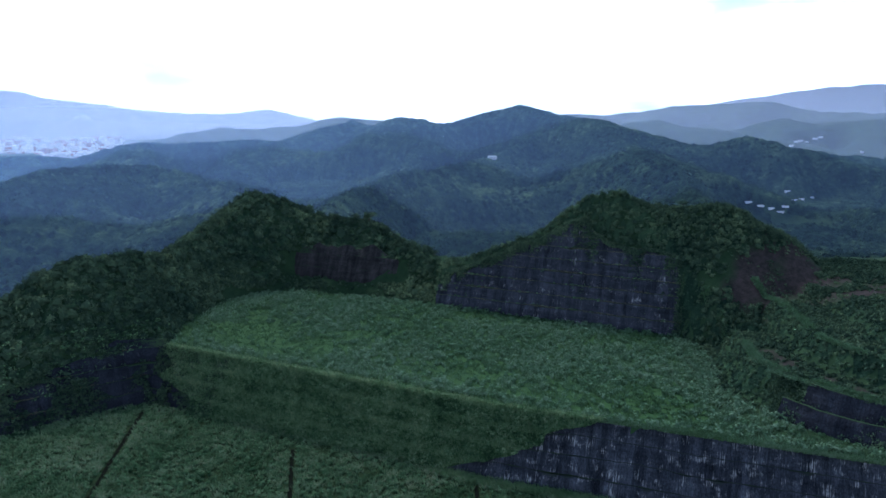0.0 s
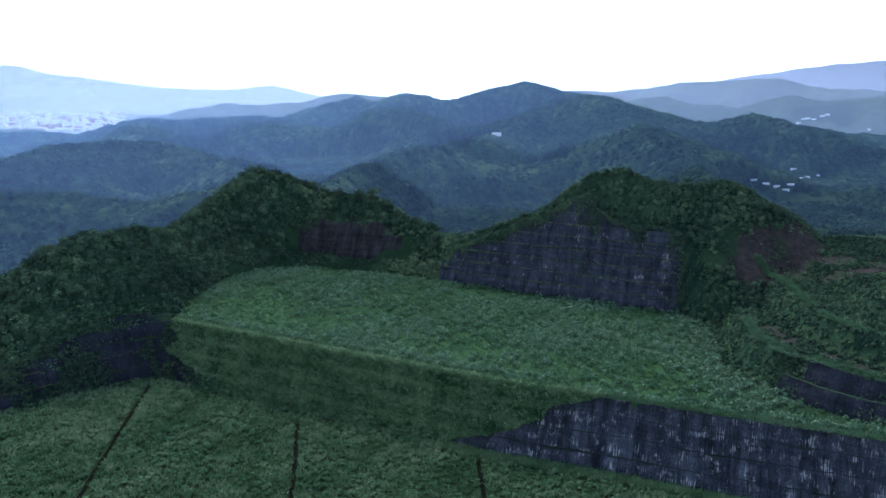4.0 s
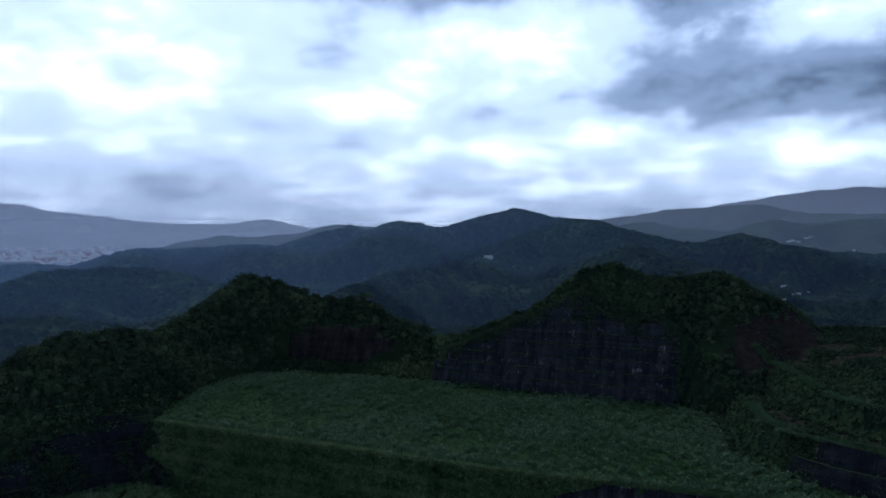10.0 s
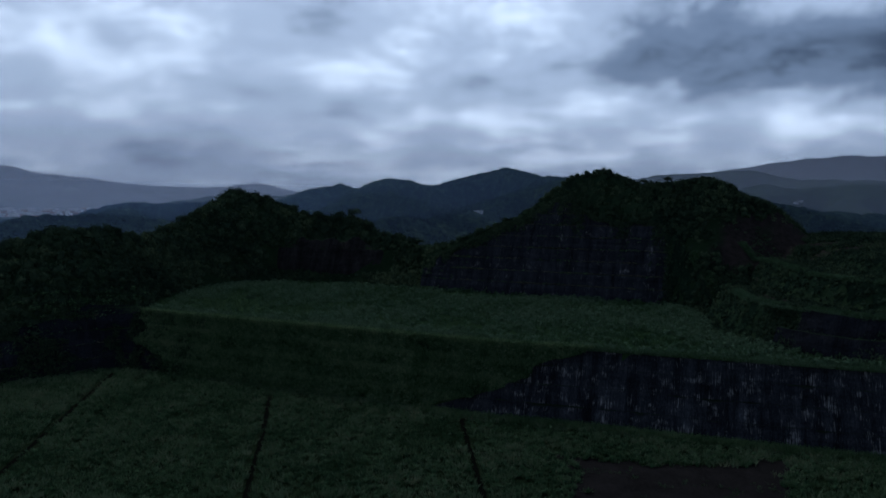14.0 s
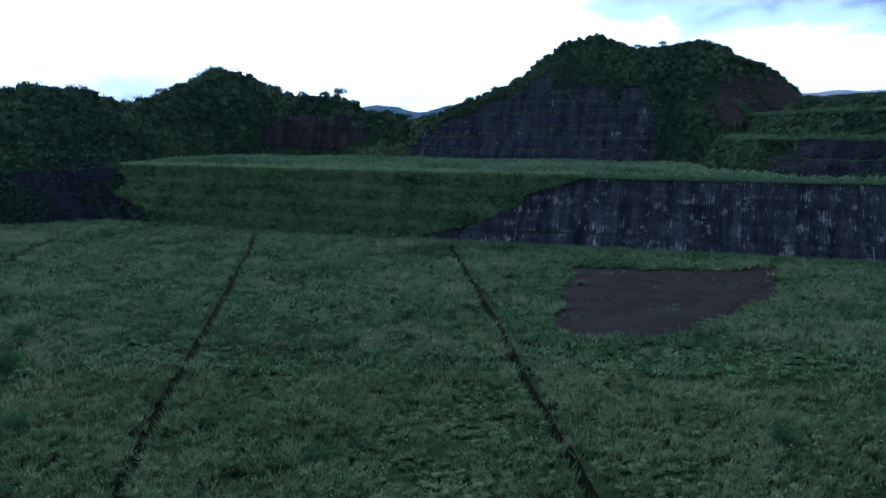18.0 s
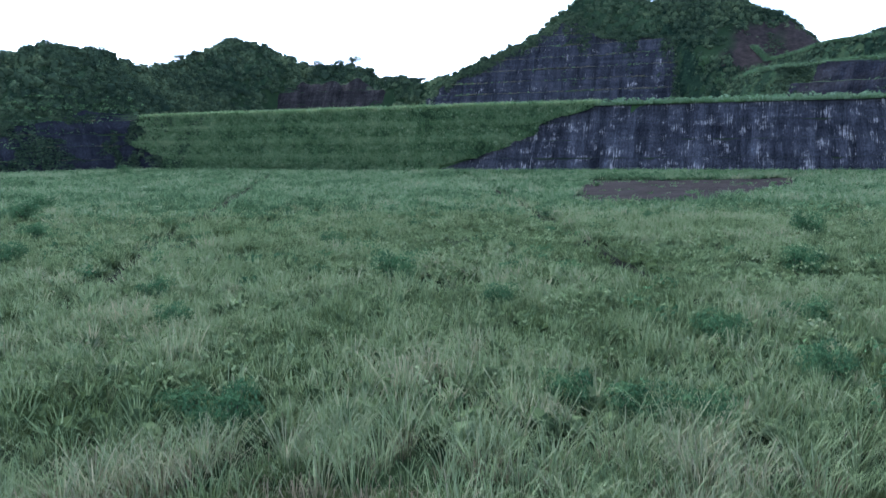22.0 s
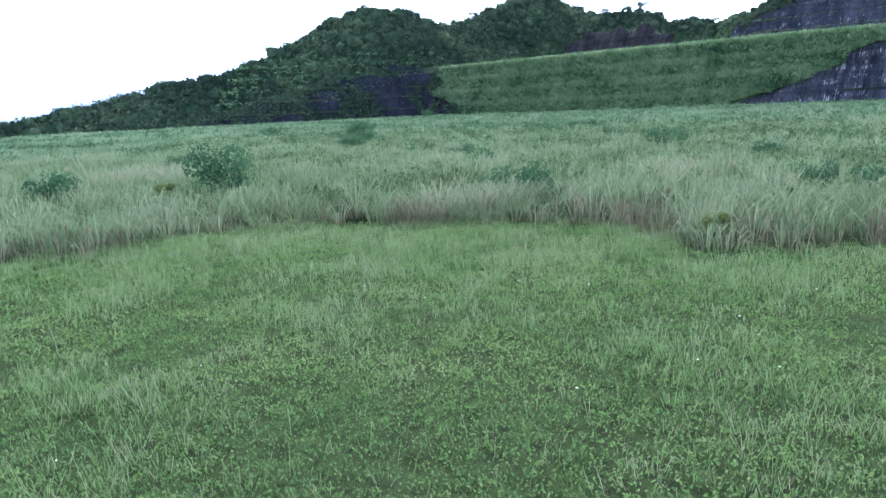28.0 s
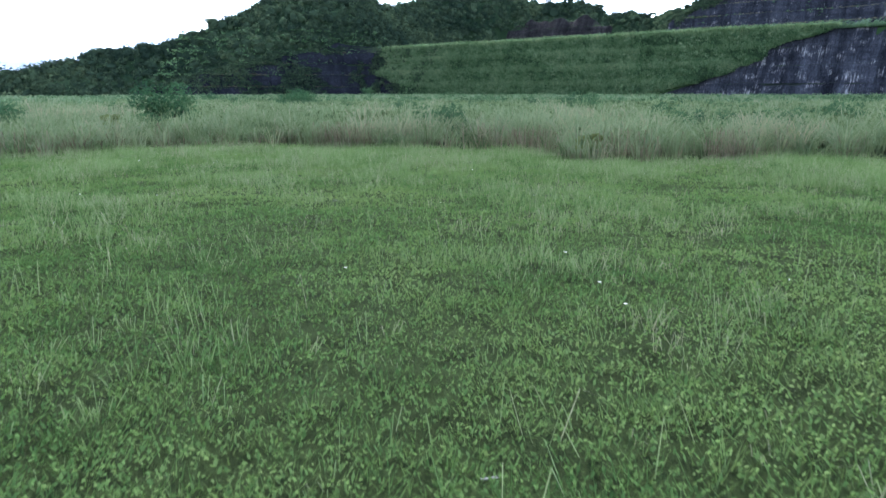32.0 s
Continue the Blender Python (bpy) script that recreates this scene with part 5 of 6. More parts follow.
n = 2600
x, z = rng.uniform(79, 130, n), 17 + 10 * rng.random(n)
ok = fbm(x, z * 2, 8, 3, 73) > np.where(x < 86, -0.5, -0.05)
x, z = x[ok], z[ok]
y = along(END_FOOT, x) + (0.75 * (z - 16.8) - 2.2) * 0.8
x = x + (0.75 * (z - 16.8) - 2.2) * 0.6
size = rng.uniform(0.4, 1.0, len(x))
V, F, k = leaf_cloud(x, y, z, size * 1.2, size * 0.8, 14, 0.32)
ob = mesh_of("wall_creepers", V, F, M_WOOD, {"tone": rng.uniform(0.0, 0.7, len(x))[k]})
tagged(ob, "dark creepers over the low rock face", "creepers", kind="stuff")
x = rng.uniform(-21, 33, 900)
z = cliff_top(x) + rng.uniform(-1.4, -0.3, 900)
d = 0.52 * (z - 16.8) + rng.uniform(-0.2, 2.2, 900)
g = tussocks("crest_grass", x + 0.38 * d, along(CLIFF_FOOT, x) + 0.92 * d, z, 8, 0.5, rng.uniform(0.5, 1.3, 900), 0.22, M_TERRACE, bent=False, splay=0.9, tone=rng.uniform(0.3, 1, 900))
tagged(g, "pale grass along the slanting crest of the cliff", "grass", kind="stuff")
bx, v = rng.uniform(-116, -88, 1100), rng.random(1100)
ok = fbm(bx, v * 16, 6, 3, 79) > -0.2
X, Y, Z = bank_place(bx[ok], v[ok])
size = rng.uniform(0.4, 1.1, ok.sum())
V, F, k = leaf_cloud(X, Y - 0.2, Z + 0.2, size * 1.2, size * 0.9, 14, 0.32)
ob = mesh_of("wall_creepers", V, F, M_WOOD, {"tone": rng.uniform(0.1, 0.8, len(X))[k]})
tagged(ob, "dark creepers where the grassy bank meets bare rock", "creepers", kind="stuff")
n = 3000
x, z = rng.uniform(-172, -112, n), rng.uniform(0.3, 18, n)
ok = (z < np.interp(x, [-172, -160, -145, -130, -118, -112], [2, 7, 12, 17, 20, 18])) & (fbm(x, z * 1.6, 10, 3, 76) > -0.15)
x, z = x[ok], z[ok]
off = 0.7 * z - 0.3
size = rng.uniform(0.4, 1.1, len(x))
V, F, k = leaf_cloud(x - 0.62 * off, along(SIDE_FOOT, x) + 0.76 * off, z + 0.3, size * 1.2, size * 0.8, 12, 0.32)
ob = mesh_of("wall_creepers", V, F, M_WOOD, {"tone": rng.uniform(0.0, 0.55, len(x))[k]})
tagged(ob, "dark creepers overgrowing the shaded rock face", "creepers", kind="stuff")
x, y = pick(2600, 92, 172, 222, 290, lambda x, y: ((np.hypot((x - 109) / 19, (y - 267) / 12) < 1.5) | (np.hypot((x - 131) / 14, (y - 248) / 8) < 1.2)) & (fbm(x, y, 6, 3, 74) > 0.05))
size = rng.uniform(0.3, 0.9, len(x))
V, F, k = leaf_cloud(x, y, height(x, y) + 0.2, size * 1.3, size * 0.8, 14, 0.3)
ob = mesh_of("scar_weeds", V, F, M_WOOD, {"tone": rng.uniform(0.3, 1, len(x))[k]})
tagged(ob, "sparse weeds on the bare earth scar", "weeds", kind="stuff")

def farmed(x, y):
    """Cleared plots in the valley, where the greenhouses stand."""
    return (np.hypot((x - 372) / 44, (y - 958) / 34) < 1) | (np.hypot((x - 500) / 58, (y - 1160) / 66) < 1)


# closed woods on the far slopes
A, R = np.meshgrid(np.radians(np.arange(-39, 36, 0.15)), np.r_[np.geomspace(400, 900, 120), np.arange(905, 1960, 8.0)], indexing="ij")
gx, gy = R * np.sin(A), R * np.cos(A)
gz = height(gx, gy)
d1, t1 = domes(gx, gy, 9.0, 230)
d2, t2 = domes(gx, gy, 24.0, 240)
near_hill = np.maximum(ridge(gx, gy, LEFT_CREST, 0.80), ridge(gx, gy, RIGHT_CREST, 0.95)) > gz - 3
low = np.where(np.hypot(gx - 17, gy - 1250) < 22, 0.05, 1.0) * np.where(farmed(gx, gy), 0.1, 1.0)
P = np.stack([gx, gy, gz + 0.3 + (0.75 * d1 + 0.16 * d2) * low], -1)
canopy_sheet("far_woods", P, 0.55 * t1 + 0.25 * t2 + 0.25 * fbm(gx, gy, 160, 3, 67) + 0.1, (gz > PLAIN - 9) & ~near_hill, M_FAR, "dark green woods on the far ridges")


n = 30000
a, d = np.radians(rng.uniform(-38, 33, n)), np.sqrt(rng.uniform(430 ** 2, 1450 ** 2, n))
x, y = d * np.sin(a), d * np.cos(a)
z = height(x, y)
ok = (z > PLAIN - 9) & (np.maximum(ridge(x, y, LEFT_CREST, 0.80), ridge(x, y, RIGHT_CREST, 0.95)) < z + 3) & (np.hypot(x - 17, y - 1250) > 26) & ~farmed(x, y)
x, y, z = x[ok], y[ok], z[ok]
r = rng.uniform(2.2, 5.0, len(x))
ob = crowns_mesh("far_crowns", x, y, z + r * 0.75, r, r * 0.85, 0, 0, np.clip(0.35 + 0.3 * fbm(x, y, 60, 3, 68) + 0.22 * rng.normal(size=len(x)), 0, 1), M_FAR, heart=1.0)
tagged(ob, "single crowns standing out of the far woods", "woods", kind="stuff")


# ---- details of the lower field ----
def ribbon(name, line, half, lift, mat, label, rim=0.04):
    """A shallow ditch along a line of (y, x): bed and two sloped earth rims."""
    p = np.array(line, float)[::-1]
    ys = np.arange(p[0, 0], p[-1, 0], 1.2)
    xs = np.interp(ys, p[:, 0], p[:, 1]) + 0.1 * fbm(ys, 0 * ys, 8, 2, 5)
    prof = np.array([[-half - 0.15, 0.01], [-half, rim], [-half * 0.7, lift], [half * 0.7, lift], [half, rim], [half + 0.15, 0.01]])
    X = xs[:, None] + prof[:, 0] + 0.08 * fbm(ys[:, None] + prof[:, 0] * 9, ys[:, None] * 0, 1.5, 2, 6)
    Y = ys[:, None] + 0 * X
    Z = prof[:, 1] + 0.05 * fbm(X * 3, Y, 1.2, 2, 7) * (prof[:, 1] > 0.05)
    ob = mesh_of(name, np.stack([X, Y, Z], -1).reshape(-1, 3), grid_faces(len(ys), 6), mat, smooth=True)
    return tagged(ob, label, "ditch")


for d in DITCHES:
    ribbon("drainage_ditch", d, 0.45, 0.02, M_DITCH, "narrow wet drainage ditch between tall grass, blackened for the grass's shade")

# bare muddy patch before the wall
gx, gy = np.meshgrid(np.linspace(8, 76, 90), np.linspace(94, 158, 84), indexing="ij")
w = bare(gx, gy)
mud = mesh_of("mud_patch", np.stack([gx, gy, 0.03 + 0.16 * np.clip(w - 0.3, 0, 1) + 0.10 * fbm(gx, gy, 4, 3, 12) * w - 0.25 * (w < 0.15)], -1).reshape(-1, 3), grid_faces(90, 84), M_SOIL, smooth=True)
tagged(mud, "bare brown mud patch in the grass", "soil", kind="structure")
x, y = pick(900, 10, 72, 96, 156, lambda x, y: (bare(x, y) > 0.45) & (fbm(x, y, 7, 3, 70) > 0.35))
g = tussocks("mud_weeds", x, y, 0 * x + 0.1, 9, 0.5, rng.uniform(0.2, 0.6, len(x)), 0.14, M_BANK, bent=False, splay=0.9, tone=rng.uniform(0, 0.35, len(x)))
tagged(g, "sparse weeds on the bare mud", "weeds", kind="stuff")

# short lawn in front
gx, gy = np.meshgrid(np.linspace(-60, 60, 200), np.linspace(-60, 17, 110), indexing="ij")
lawn = mesh_of("lawn_soil", np.stack([gx, gy, 0.03 + 0.03 * fbm(gx, gy, 1.5, 3, 15)], -1).reshape(-1, 3), grid_faces(200, 110), M_TURF, smooth=True)
tagged(lawn, "damp brown soil under short weeds", "soil", kind="structure")


def on_lawn(x, y):
    return (y < along(LAWN_EDGE, x) + 0.6) & seen_from_path(x, y + 0, 60)


def leaflets(name, x, y, z, size, tone, mat, tilt=0.5):
    n = len(x)
    a = rng.uniform(0, 2 * np.pi, n)
    u = np.stack([np.cos(a), np.sin(a), rng.normal(0, tilt, n)], -1)
    v = np.stack([-np.sin(a), np.cos(a), rng.normal(0, tilt, n)], -1)
    c = np.stack([x, y, z], -1)
    s = size[:, None]
    V = np.stack([c - u * s, c - v * s * 0.6, c + u * s, c + v * s * 0.6], 1).reshape(-1, 3)
    return mesh_of(name, V, np.arange(4 * n).reshape(n, 4), mat, {"tone": np.repeat(tone, 4), "up": np.ones(4 * n)})


n = 560000
y = -13 + 28.5 * rng.random(n) ** 1.9
x = rng.uniform(-34, 24, n)
near = np.hypot(x - 2, y + 13)
gap = fbm(x, y, 1.1, 3, 90) + 0.5 * fbm(x, y, 6, 2, 91)
ok = on_lawn(x, y) & (np.abs(x - 2 + 0.28 * (y + 13)) < 6 + 0.85 * (y + 14)) & (gap > -0.95 + 0.25 * rng.normal(size=n))
x, y, gap, near = x[ok], y[ok], gap[ok], near[ok]
z = 0.03 + rng.uniform(0.0, 0.07, len(x)) + 0.09 * np.clip(gap + 0.4, 0, 1.2)
g = leaflets("lawn_weeds", x, y, z, rng.uniform(0.008, 0.018, len(x)) * (1 + near * 0.055 + 0.2 * np.exp(-near / 6)), np.clip(0.42 + 0.35 * fbm(x, y, 3, 3, 93) + 0.12 * rng.normal(size=len(x)), 0, 1), M_LAWN, 0.7)
tagged(g, "short green clover-like weeds over the ground", "weeds", kind="stuff")
x, y = pick(34000, -36, 26, -12, 16, on_lawn)
thick = fbm(x, y, 2.2, 3, 95) + 0.7 * np.clip((y + 3) / 12, 0, 1)
ok = rng.random(len(x)) < np.clip(0.25 + 0.8 * thick, 0.08, 1)
x, y, thick = x[ok], y[ok], thick[ok]
g = tussocks("lawn_grass", x, y, 0 * x + 0.03, 7, 0.16, np.clip(0.15 + 0.14 * thick, 0.09, 0.4) * rng.uniform(0.7, 1.4, len(x)), 0.008, M_TUFT, splay=1.4, tone=rng.uniform(0, 1, len(x)))
tagged(g, "thin grass blades standing in the short lawn", "grass", kind="stuff")
n = 32000
y = -13 + 28 * rng.random(n) ** 1.5
x = rng.uniform(-36, 26, n)
ok = on_lawn(x, y) & (fbm(x, y, 1.4, 3, 97) > -0.5)
x, y = x[ok], y[ok]
g = tussocks("short_grass", x, y, 0 * x + 0.03, 9, 0.2, np.clip(0.11 + 0.06 * fbm(x, y, 2, 2, 98), 0.05, 0.25), 0.013, M_LAWN, bent=False, splay=1.2, tone=np.clip(0.5 + 0.3 * fbm(x, y, 3, 3, 93) + 0.25 * rng.normal(size=len(x)), 0, 1))
tagged(g, "short green grass among the weeds", "grass", kind="stuff")

x, y = pick(5200, -30, 22, -11, 15, lambda x, y: on_lawn(x, y) & (fbm(x, y, 2.6, 3, 99) > -0.1))
m = len(x)
a, out = rng.uniform(0, 2 * np.pi, m), rng.uniform(0.08, 0.34, m)
g = blades("lawn_stalks", x, y, 0 * x + 0.03, rng.uniform(0.16, 0.46, m), rng.uniform(0.006, 0.011, m), np.cos(a) * out, np.sin(a) * out, rng.uniform(0.3, 1, m), M_TUFT)
tagged(g, "single pale blades arching over the short lawn", "grass", kind="stuff")

# loose stems fallen before the tall grass
x = rng.uniform(-26, 24, 6000); y = along(LAWN_EDGE, x) + rng.gamma(2.0, 0.42, 6000) - 0.35
ok = fbm(x, y, 1.6, 3, 19) + 0.2 * rng.normal(size=6000) > 0.42
x, y = x[ok], y[ok]
m = len(x)
g = blades("dry_stems", x, y, 0 * x + 0.04, rng.uniform(0.35, 1.15, m), rng.uniform(0.014, 0.030, m), rng.normal(0, 0.34, m), rng.normal(-0.12, 0.34, m), rng.uniform(0, 1, m), M_STEM)
tagged(g, "dry tan stems leaning at the edge of the tall grass", "stems", kind="stuff")


# ---- shrubs and single trees ----
def tube(bm, p0, p1, r0, r1, sides=6):
    a, b = Vector(p0), Vector(p1)
    q = (b - a).to_track_quat("Z", "Y")
    rings = []
    for c, r in ((a, r0), (b, r1)):
        rings.append([bm.verts.new(c + q @ Vector((r * math.cos(2 * math.pi * i / sides), r * math.sin(2 * math.pi * i / sides), 0))) for i in range(sides)])
    for i in range(sides):
        bm.faces.new((rings[0][i], rings[0][(i + 1) % sides], rings[1][(i + 1) % sides], rings[1][i]))


def part(name, bm, mat, parent, label=""):
    me = bpy.data.meshes.new(name)
    bm.to_mesh(me)
    bm.free()
    me.materials.append(mat)
    ob = new(name, me)
    ob.parent = parent
    return tagged(ob, label)


def crown_part(name, centres, radii, each, size, mat, parent):
    c, r = np.array(centres, float), np.array(radii, float)
    V, F, k = leaf_cloud(c[:, 0], c[:, 1], c[:, 2], r, r * 0.75, each, size, full=0.8)
    ob = mesh_of(name, V, F, mat, {"tone": rng.uniform(0, 1, len(r))[k], "up": np.ones(len(k))})
    ob.parent = parent
    return ob


def shrub(label, high, wide, mat=None, seed=1):
    r = random.Random(seed)
    root = tagged(new("shrub"), label, "shrub", "shrubs in the tall grass")
    heads = []
    for i in range(7):
        bm = bmesh.new()
        a, out = r.uniform(0, 6.28), r.uniform(0.15, 0.9) * wide
        top = (math.cos(a) * out, math.sin(a) * out, high * r.uniform(0.55, 0.9))
        tube(bm, (math.cos(a) * 0.08, math.sin(a) * 0.08, -0.05), (top[0] * 0.5, top[1] * 0.5, top[2] * 0.55), 0.03, 0.02, 5)
        tube(bm, (top[0] * 0.5, top[1] * 0.5, top[2] * 0.55), top, 0.02, 0.006, 5)
        part("stem", bm, M_BARK, root)
        heads += [top, (top[0] * 0.75, top[1] * 0.75, top[2] * 0.6)]
    heads.append((0, 0, high * 0.7))
    crown_part("foliage", heads, [r.uniform(0.32, 0.48) * wide for _ in heads], 170, 0.062, mat or M_SHRUB, root)
    return root


def tree(label, high, wide, seed, flat=0.6, group="trees on the hill crest"):
    r = random.Random(seed)
    root = tagged(new("tree"), label, "tree", group)
    bm = bmesh.new()
    tube(bm, (0, 0, -0.6), (0.1, 0.05, high * 0.3), 0.18, 0.13, 7)
    tube(bm, (0.1, 0.05, high * 0.3), (0.0, 0.2, high * 0.62), 0.13, 0.08, 7)
    part("trunk", bm, M_BARK, root)
    heads = []
    for i in range(8):
        a, out = i * 0.8 + r.uniform(-0.3, 0.3), wide * r.uniform(0.35, 0.95)
        z0, z1 = high * r.uniform(0.35, 0.6), high * r.uniform(0.7, 0.98)
        bm = bmesh.new()
        mid = (math.cos(a) * out * 0.55, math.sin(a) * out * 0.55, (z0 + z1) / 2 + 0.2)
        tube(bm, (0.05, 0.1, z0), mid, 0.06, 0.04, 5)
        end = (math.cos(a) * out, math.sin(a) * out, z1)
        tube(bm, mid, end, 0.04, 0.012, 5)
        part("limb", bm, M_BARK, root)
        heads.append(end)
    heads.append((0, 0.1, high * 0.95))
    crown_part("crown", heads, [wide * r.uniform(0.32, 0.5) for _ in heads], 100, 0.24, M_WOOD, root)
    return root


SHRUBS = [(-8.1, 20.3, 1.0), (-9.9, 22.0, 0.8), (-23.6, 19.3, 1.35), (5.2, 21.5, 1.0), (3.2, 22.6, 0.8), (7.5, 20.2, 0.9), (-4.9, 45.2, 1.25), (-33.6, 17.6, 1.1), (-15.0, 33.0, 0.8), (-29, 27, 0.7), (11, 30, 0.95), (-18.5, 40, 0.9),
          (1.5, 38, 0.9), (-40, 33, 0.9), (13, 24.5, 0.9), (17, 34, 1.0), (-12, 60, 0.9), (22, 48, 1.1), (-36, 52, 1.2), (-42, 66, 1.2), (30, 64, 1.2), (19, 78, 1.0), (-54, 84, 1.4), (-60, 97, 1.3), (-74, 90, 1.2)]
first = shrub("dark green leafy shrub rising out of tall grass", 1.9, 1.2, seed=3)
second = shrub("dark green leafy shrub rising out of tall grass", 1.7, 1.5, seed=8)
for i, (sx, sy, s) in enumerate(SHRUBS):
    src = (first, second)[i % 2]
    m = pose(sx, sy, -0.15, 0, 0, 77 * i)
    if i < 2:
        src.matrix_basis = m @ Matrix.Diagonal((s, s, s, 1))
    else:
        ob = copy_thing(src, m)
        ob.scale = (s, s, s * (1.0 + 0.1 * (i % 3)))
lone = shrub("round dark bush standing alone near the cliff foot", 2.6, 1.6, seed=12)
lone.matrix_basis = pose(-91.5, 188.5, 0) @ Matrix.Diagonal((1.3, 1.3, 1.35, 1))
weed = shrub("yellow-green leafy weed at the grass edge", 0.95, 0.5, M_YELLOW, seed=5)
weed.matrix_basis = pose(0.3, 12.75, -0.05)
copy_thing(weed, pose(-25.5, 17.0, 0.3, 0, 0, 60))

t1 = tree("spreading evergreen tree on the wooded crest", 6.0, 3.2, 21)
TREES = [(-57, 361, 1.15), (-64, 363, 0.8), (-48, 356, 0.8), (-40, 348, 0.7), (-33, 342, 0.6), (-75, 364, 0.8), (-123, 330, 0.9), (-127, 322, 0.9), (-134, 300, 0.8), (80, 298, 0.6), (71, 299.5, 0.5), (-22, 330, 0.6), (-160, 250, 1.0), (-178, 234, 1.0), (-200, 219, 1.0), (-213, 215, 0.9), (-232, 210, 0.9), (-150, 262, 0.8)]
for i, (tx, ty, s) in enumerate(TREES):
    m = pose(tx, ty, float(height(tx, ty)) - (1.5 if tx > -140 else 3.2) * s, 0, 0, 131 * i)
    if i:
        ob = copy_thing(t1, m)
        ob.scale = (s, s, s)
    else:
        t1.matrix_basis = m @ Matrix.Diagonal((s, s, s, 1))


# ---- veil sheets that stand in for haze in the valleys ----
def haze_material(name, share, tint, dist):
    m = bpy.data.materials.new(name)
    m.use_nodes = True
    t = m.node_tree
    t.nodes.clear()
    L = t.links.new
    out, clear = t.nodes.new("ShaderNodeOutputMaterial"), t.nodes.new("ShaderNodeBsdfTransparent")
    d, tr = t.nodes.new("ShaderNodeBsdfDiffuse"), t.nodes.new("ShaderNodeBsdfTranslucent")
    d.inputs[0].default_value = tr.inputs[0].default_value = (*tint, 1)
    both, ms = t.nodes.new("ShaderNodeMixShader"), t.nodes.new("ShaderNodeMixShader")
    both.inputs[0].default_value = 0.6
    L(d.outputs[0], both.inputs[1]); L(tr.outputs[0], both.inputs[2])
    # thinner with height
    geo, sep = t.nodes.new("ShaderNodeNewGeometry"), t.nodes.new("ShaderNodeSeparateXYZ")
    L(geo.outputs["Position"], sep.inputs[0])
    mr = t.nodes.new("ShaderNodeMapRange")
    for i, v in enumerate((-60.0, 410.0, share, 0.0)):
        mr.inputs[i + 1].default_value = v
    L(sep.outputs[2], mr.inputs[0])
    # and denser to the left, imitating scatter from the brighter sky there
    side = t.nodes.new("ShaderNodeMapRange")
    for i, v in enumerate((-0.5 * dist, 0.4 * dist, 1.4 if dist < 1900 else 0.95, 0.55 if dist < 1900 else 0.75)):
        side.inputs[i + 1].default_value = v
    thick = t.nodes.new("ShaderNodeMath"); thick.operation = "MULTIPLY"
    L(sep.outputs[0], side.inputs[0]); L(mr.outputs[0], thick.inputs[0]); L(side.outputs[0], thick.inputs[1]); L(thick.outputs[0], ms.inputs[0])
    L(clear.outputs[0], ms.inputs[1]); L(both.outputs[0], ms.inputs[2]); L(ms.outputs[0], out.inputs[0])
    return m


# added upright sheets, tinted and see-through, paint the haze between ridges
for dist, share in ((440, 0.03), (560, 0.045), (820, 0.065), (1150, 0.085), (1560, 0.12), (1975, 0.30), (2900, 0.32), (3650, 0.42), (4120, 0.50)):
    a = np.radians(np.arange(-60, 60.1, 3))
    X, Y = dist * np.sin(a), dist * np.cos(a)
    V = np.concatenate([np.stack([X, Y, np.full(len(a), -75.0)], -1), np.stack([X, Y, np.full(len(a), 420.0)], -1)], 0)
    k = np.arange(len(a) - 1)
    ob = mesh_of("haze", V, np.stack([k, k + 1, k + 1 + len(a), k + len(a)], -1), haze_material("haze_veil", share, (0.28, 0.43, 0.71) if dist < 1900 else (0.66, 0.71, 0.86), dist), smooth=True)
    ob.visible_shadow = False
    tagged(ob, "tinted veil sheet that paints blue evening haze over the valleys", "haze", kind="stuff")


# ---- far settlement ----
M_WALLS = material("pale_far_walls", (0.62, 0.60, 0.60), (0.84, 0.82, 0.80), 0.03, 0.2, bump=0)
M_ROOFS = material("sheet_roofs", (0.30, 0.32, 0.34), (0.52, 0.53, 0.54), 0.05, 0.3, rough=0.5, bump=0)
M_TILE = material("red_roofs", (0.24, 0.10, 0.08), (0.42, 0.22, 0.18), 0.05, 0.3, bump=0)
M_PANE = material("dark_panes", (0.03, 0.035, 0.045), (0.06, 0.07, 0.08), 0.3, 2, rough=0.3, bump=0)


def box(bm, x0, x1, y0, y1, z0, z1):
    v = [bm.verts.new((x, y, z)) for z in (z0, z1) for x, y in ((x0, y0), (x1, y0), (x1, y1), (x0, y1))]
    for f in ((3, 2, 1, 0), (4, 5, 6, 7), (0, 1, 5, 4), (1, 2, 6, 5), (2, 3, 7, 6), (3, 0, 4, 7)):
        bm.faces.new([v[i] for i in f])


def tower(high, wide, deep, label):
    root = tagged(new("apartment_tower"), label, "building", "towers of the far town")
    bm = bmesh.new(); box(bm, -wide / 2, wide / 2, -deep / 2, deep / 2, -6, high); part("wall", bm, M_WALLS, root)
    bm = bmesh.new(); box(bm, -wide / 2 - 0.5, wide / 2 + 0.5, -deep / 2 - 0.5, deep / 2 + 0.5, high, high + 1.2); box(bm, -3, 3, -3, 3, high + 1.2, high + 5); part("roof", bm, M_ROOFS, root)
    for c in range(3):
        bm = bmesh.new()
        xx = (c - 1) * wide / 3.2
        for fl in range(int(high / 7)):
            box(bm, xx - 1.6, xx + 1.6, -deep / 2 - 0.25, -deep / 2 + 0.1, 4 + fl * 7, 7.5 + fl * 7)
        part("window_column", bm, M_PANE, root)
    return root


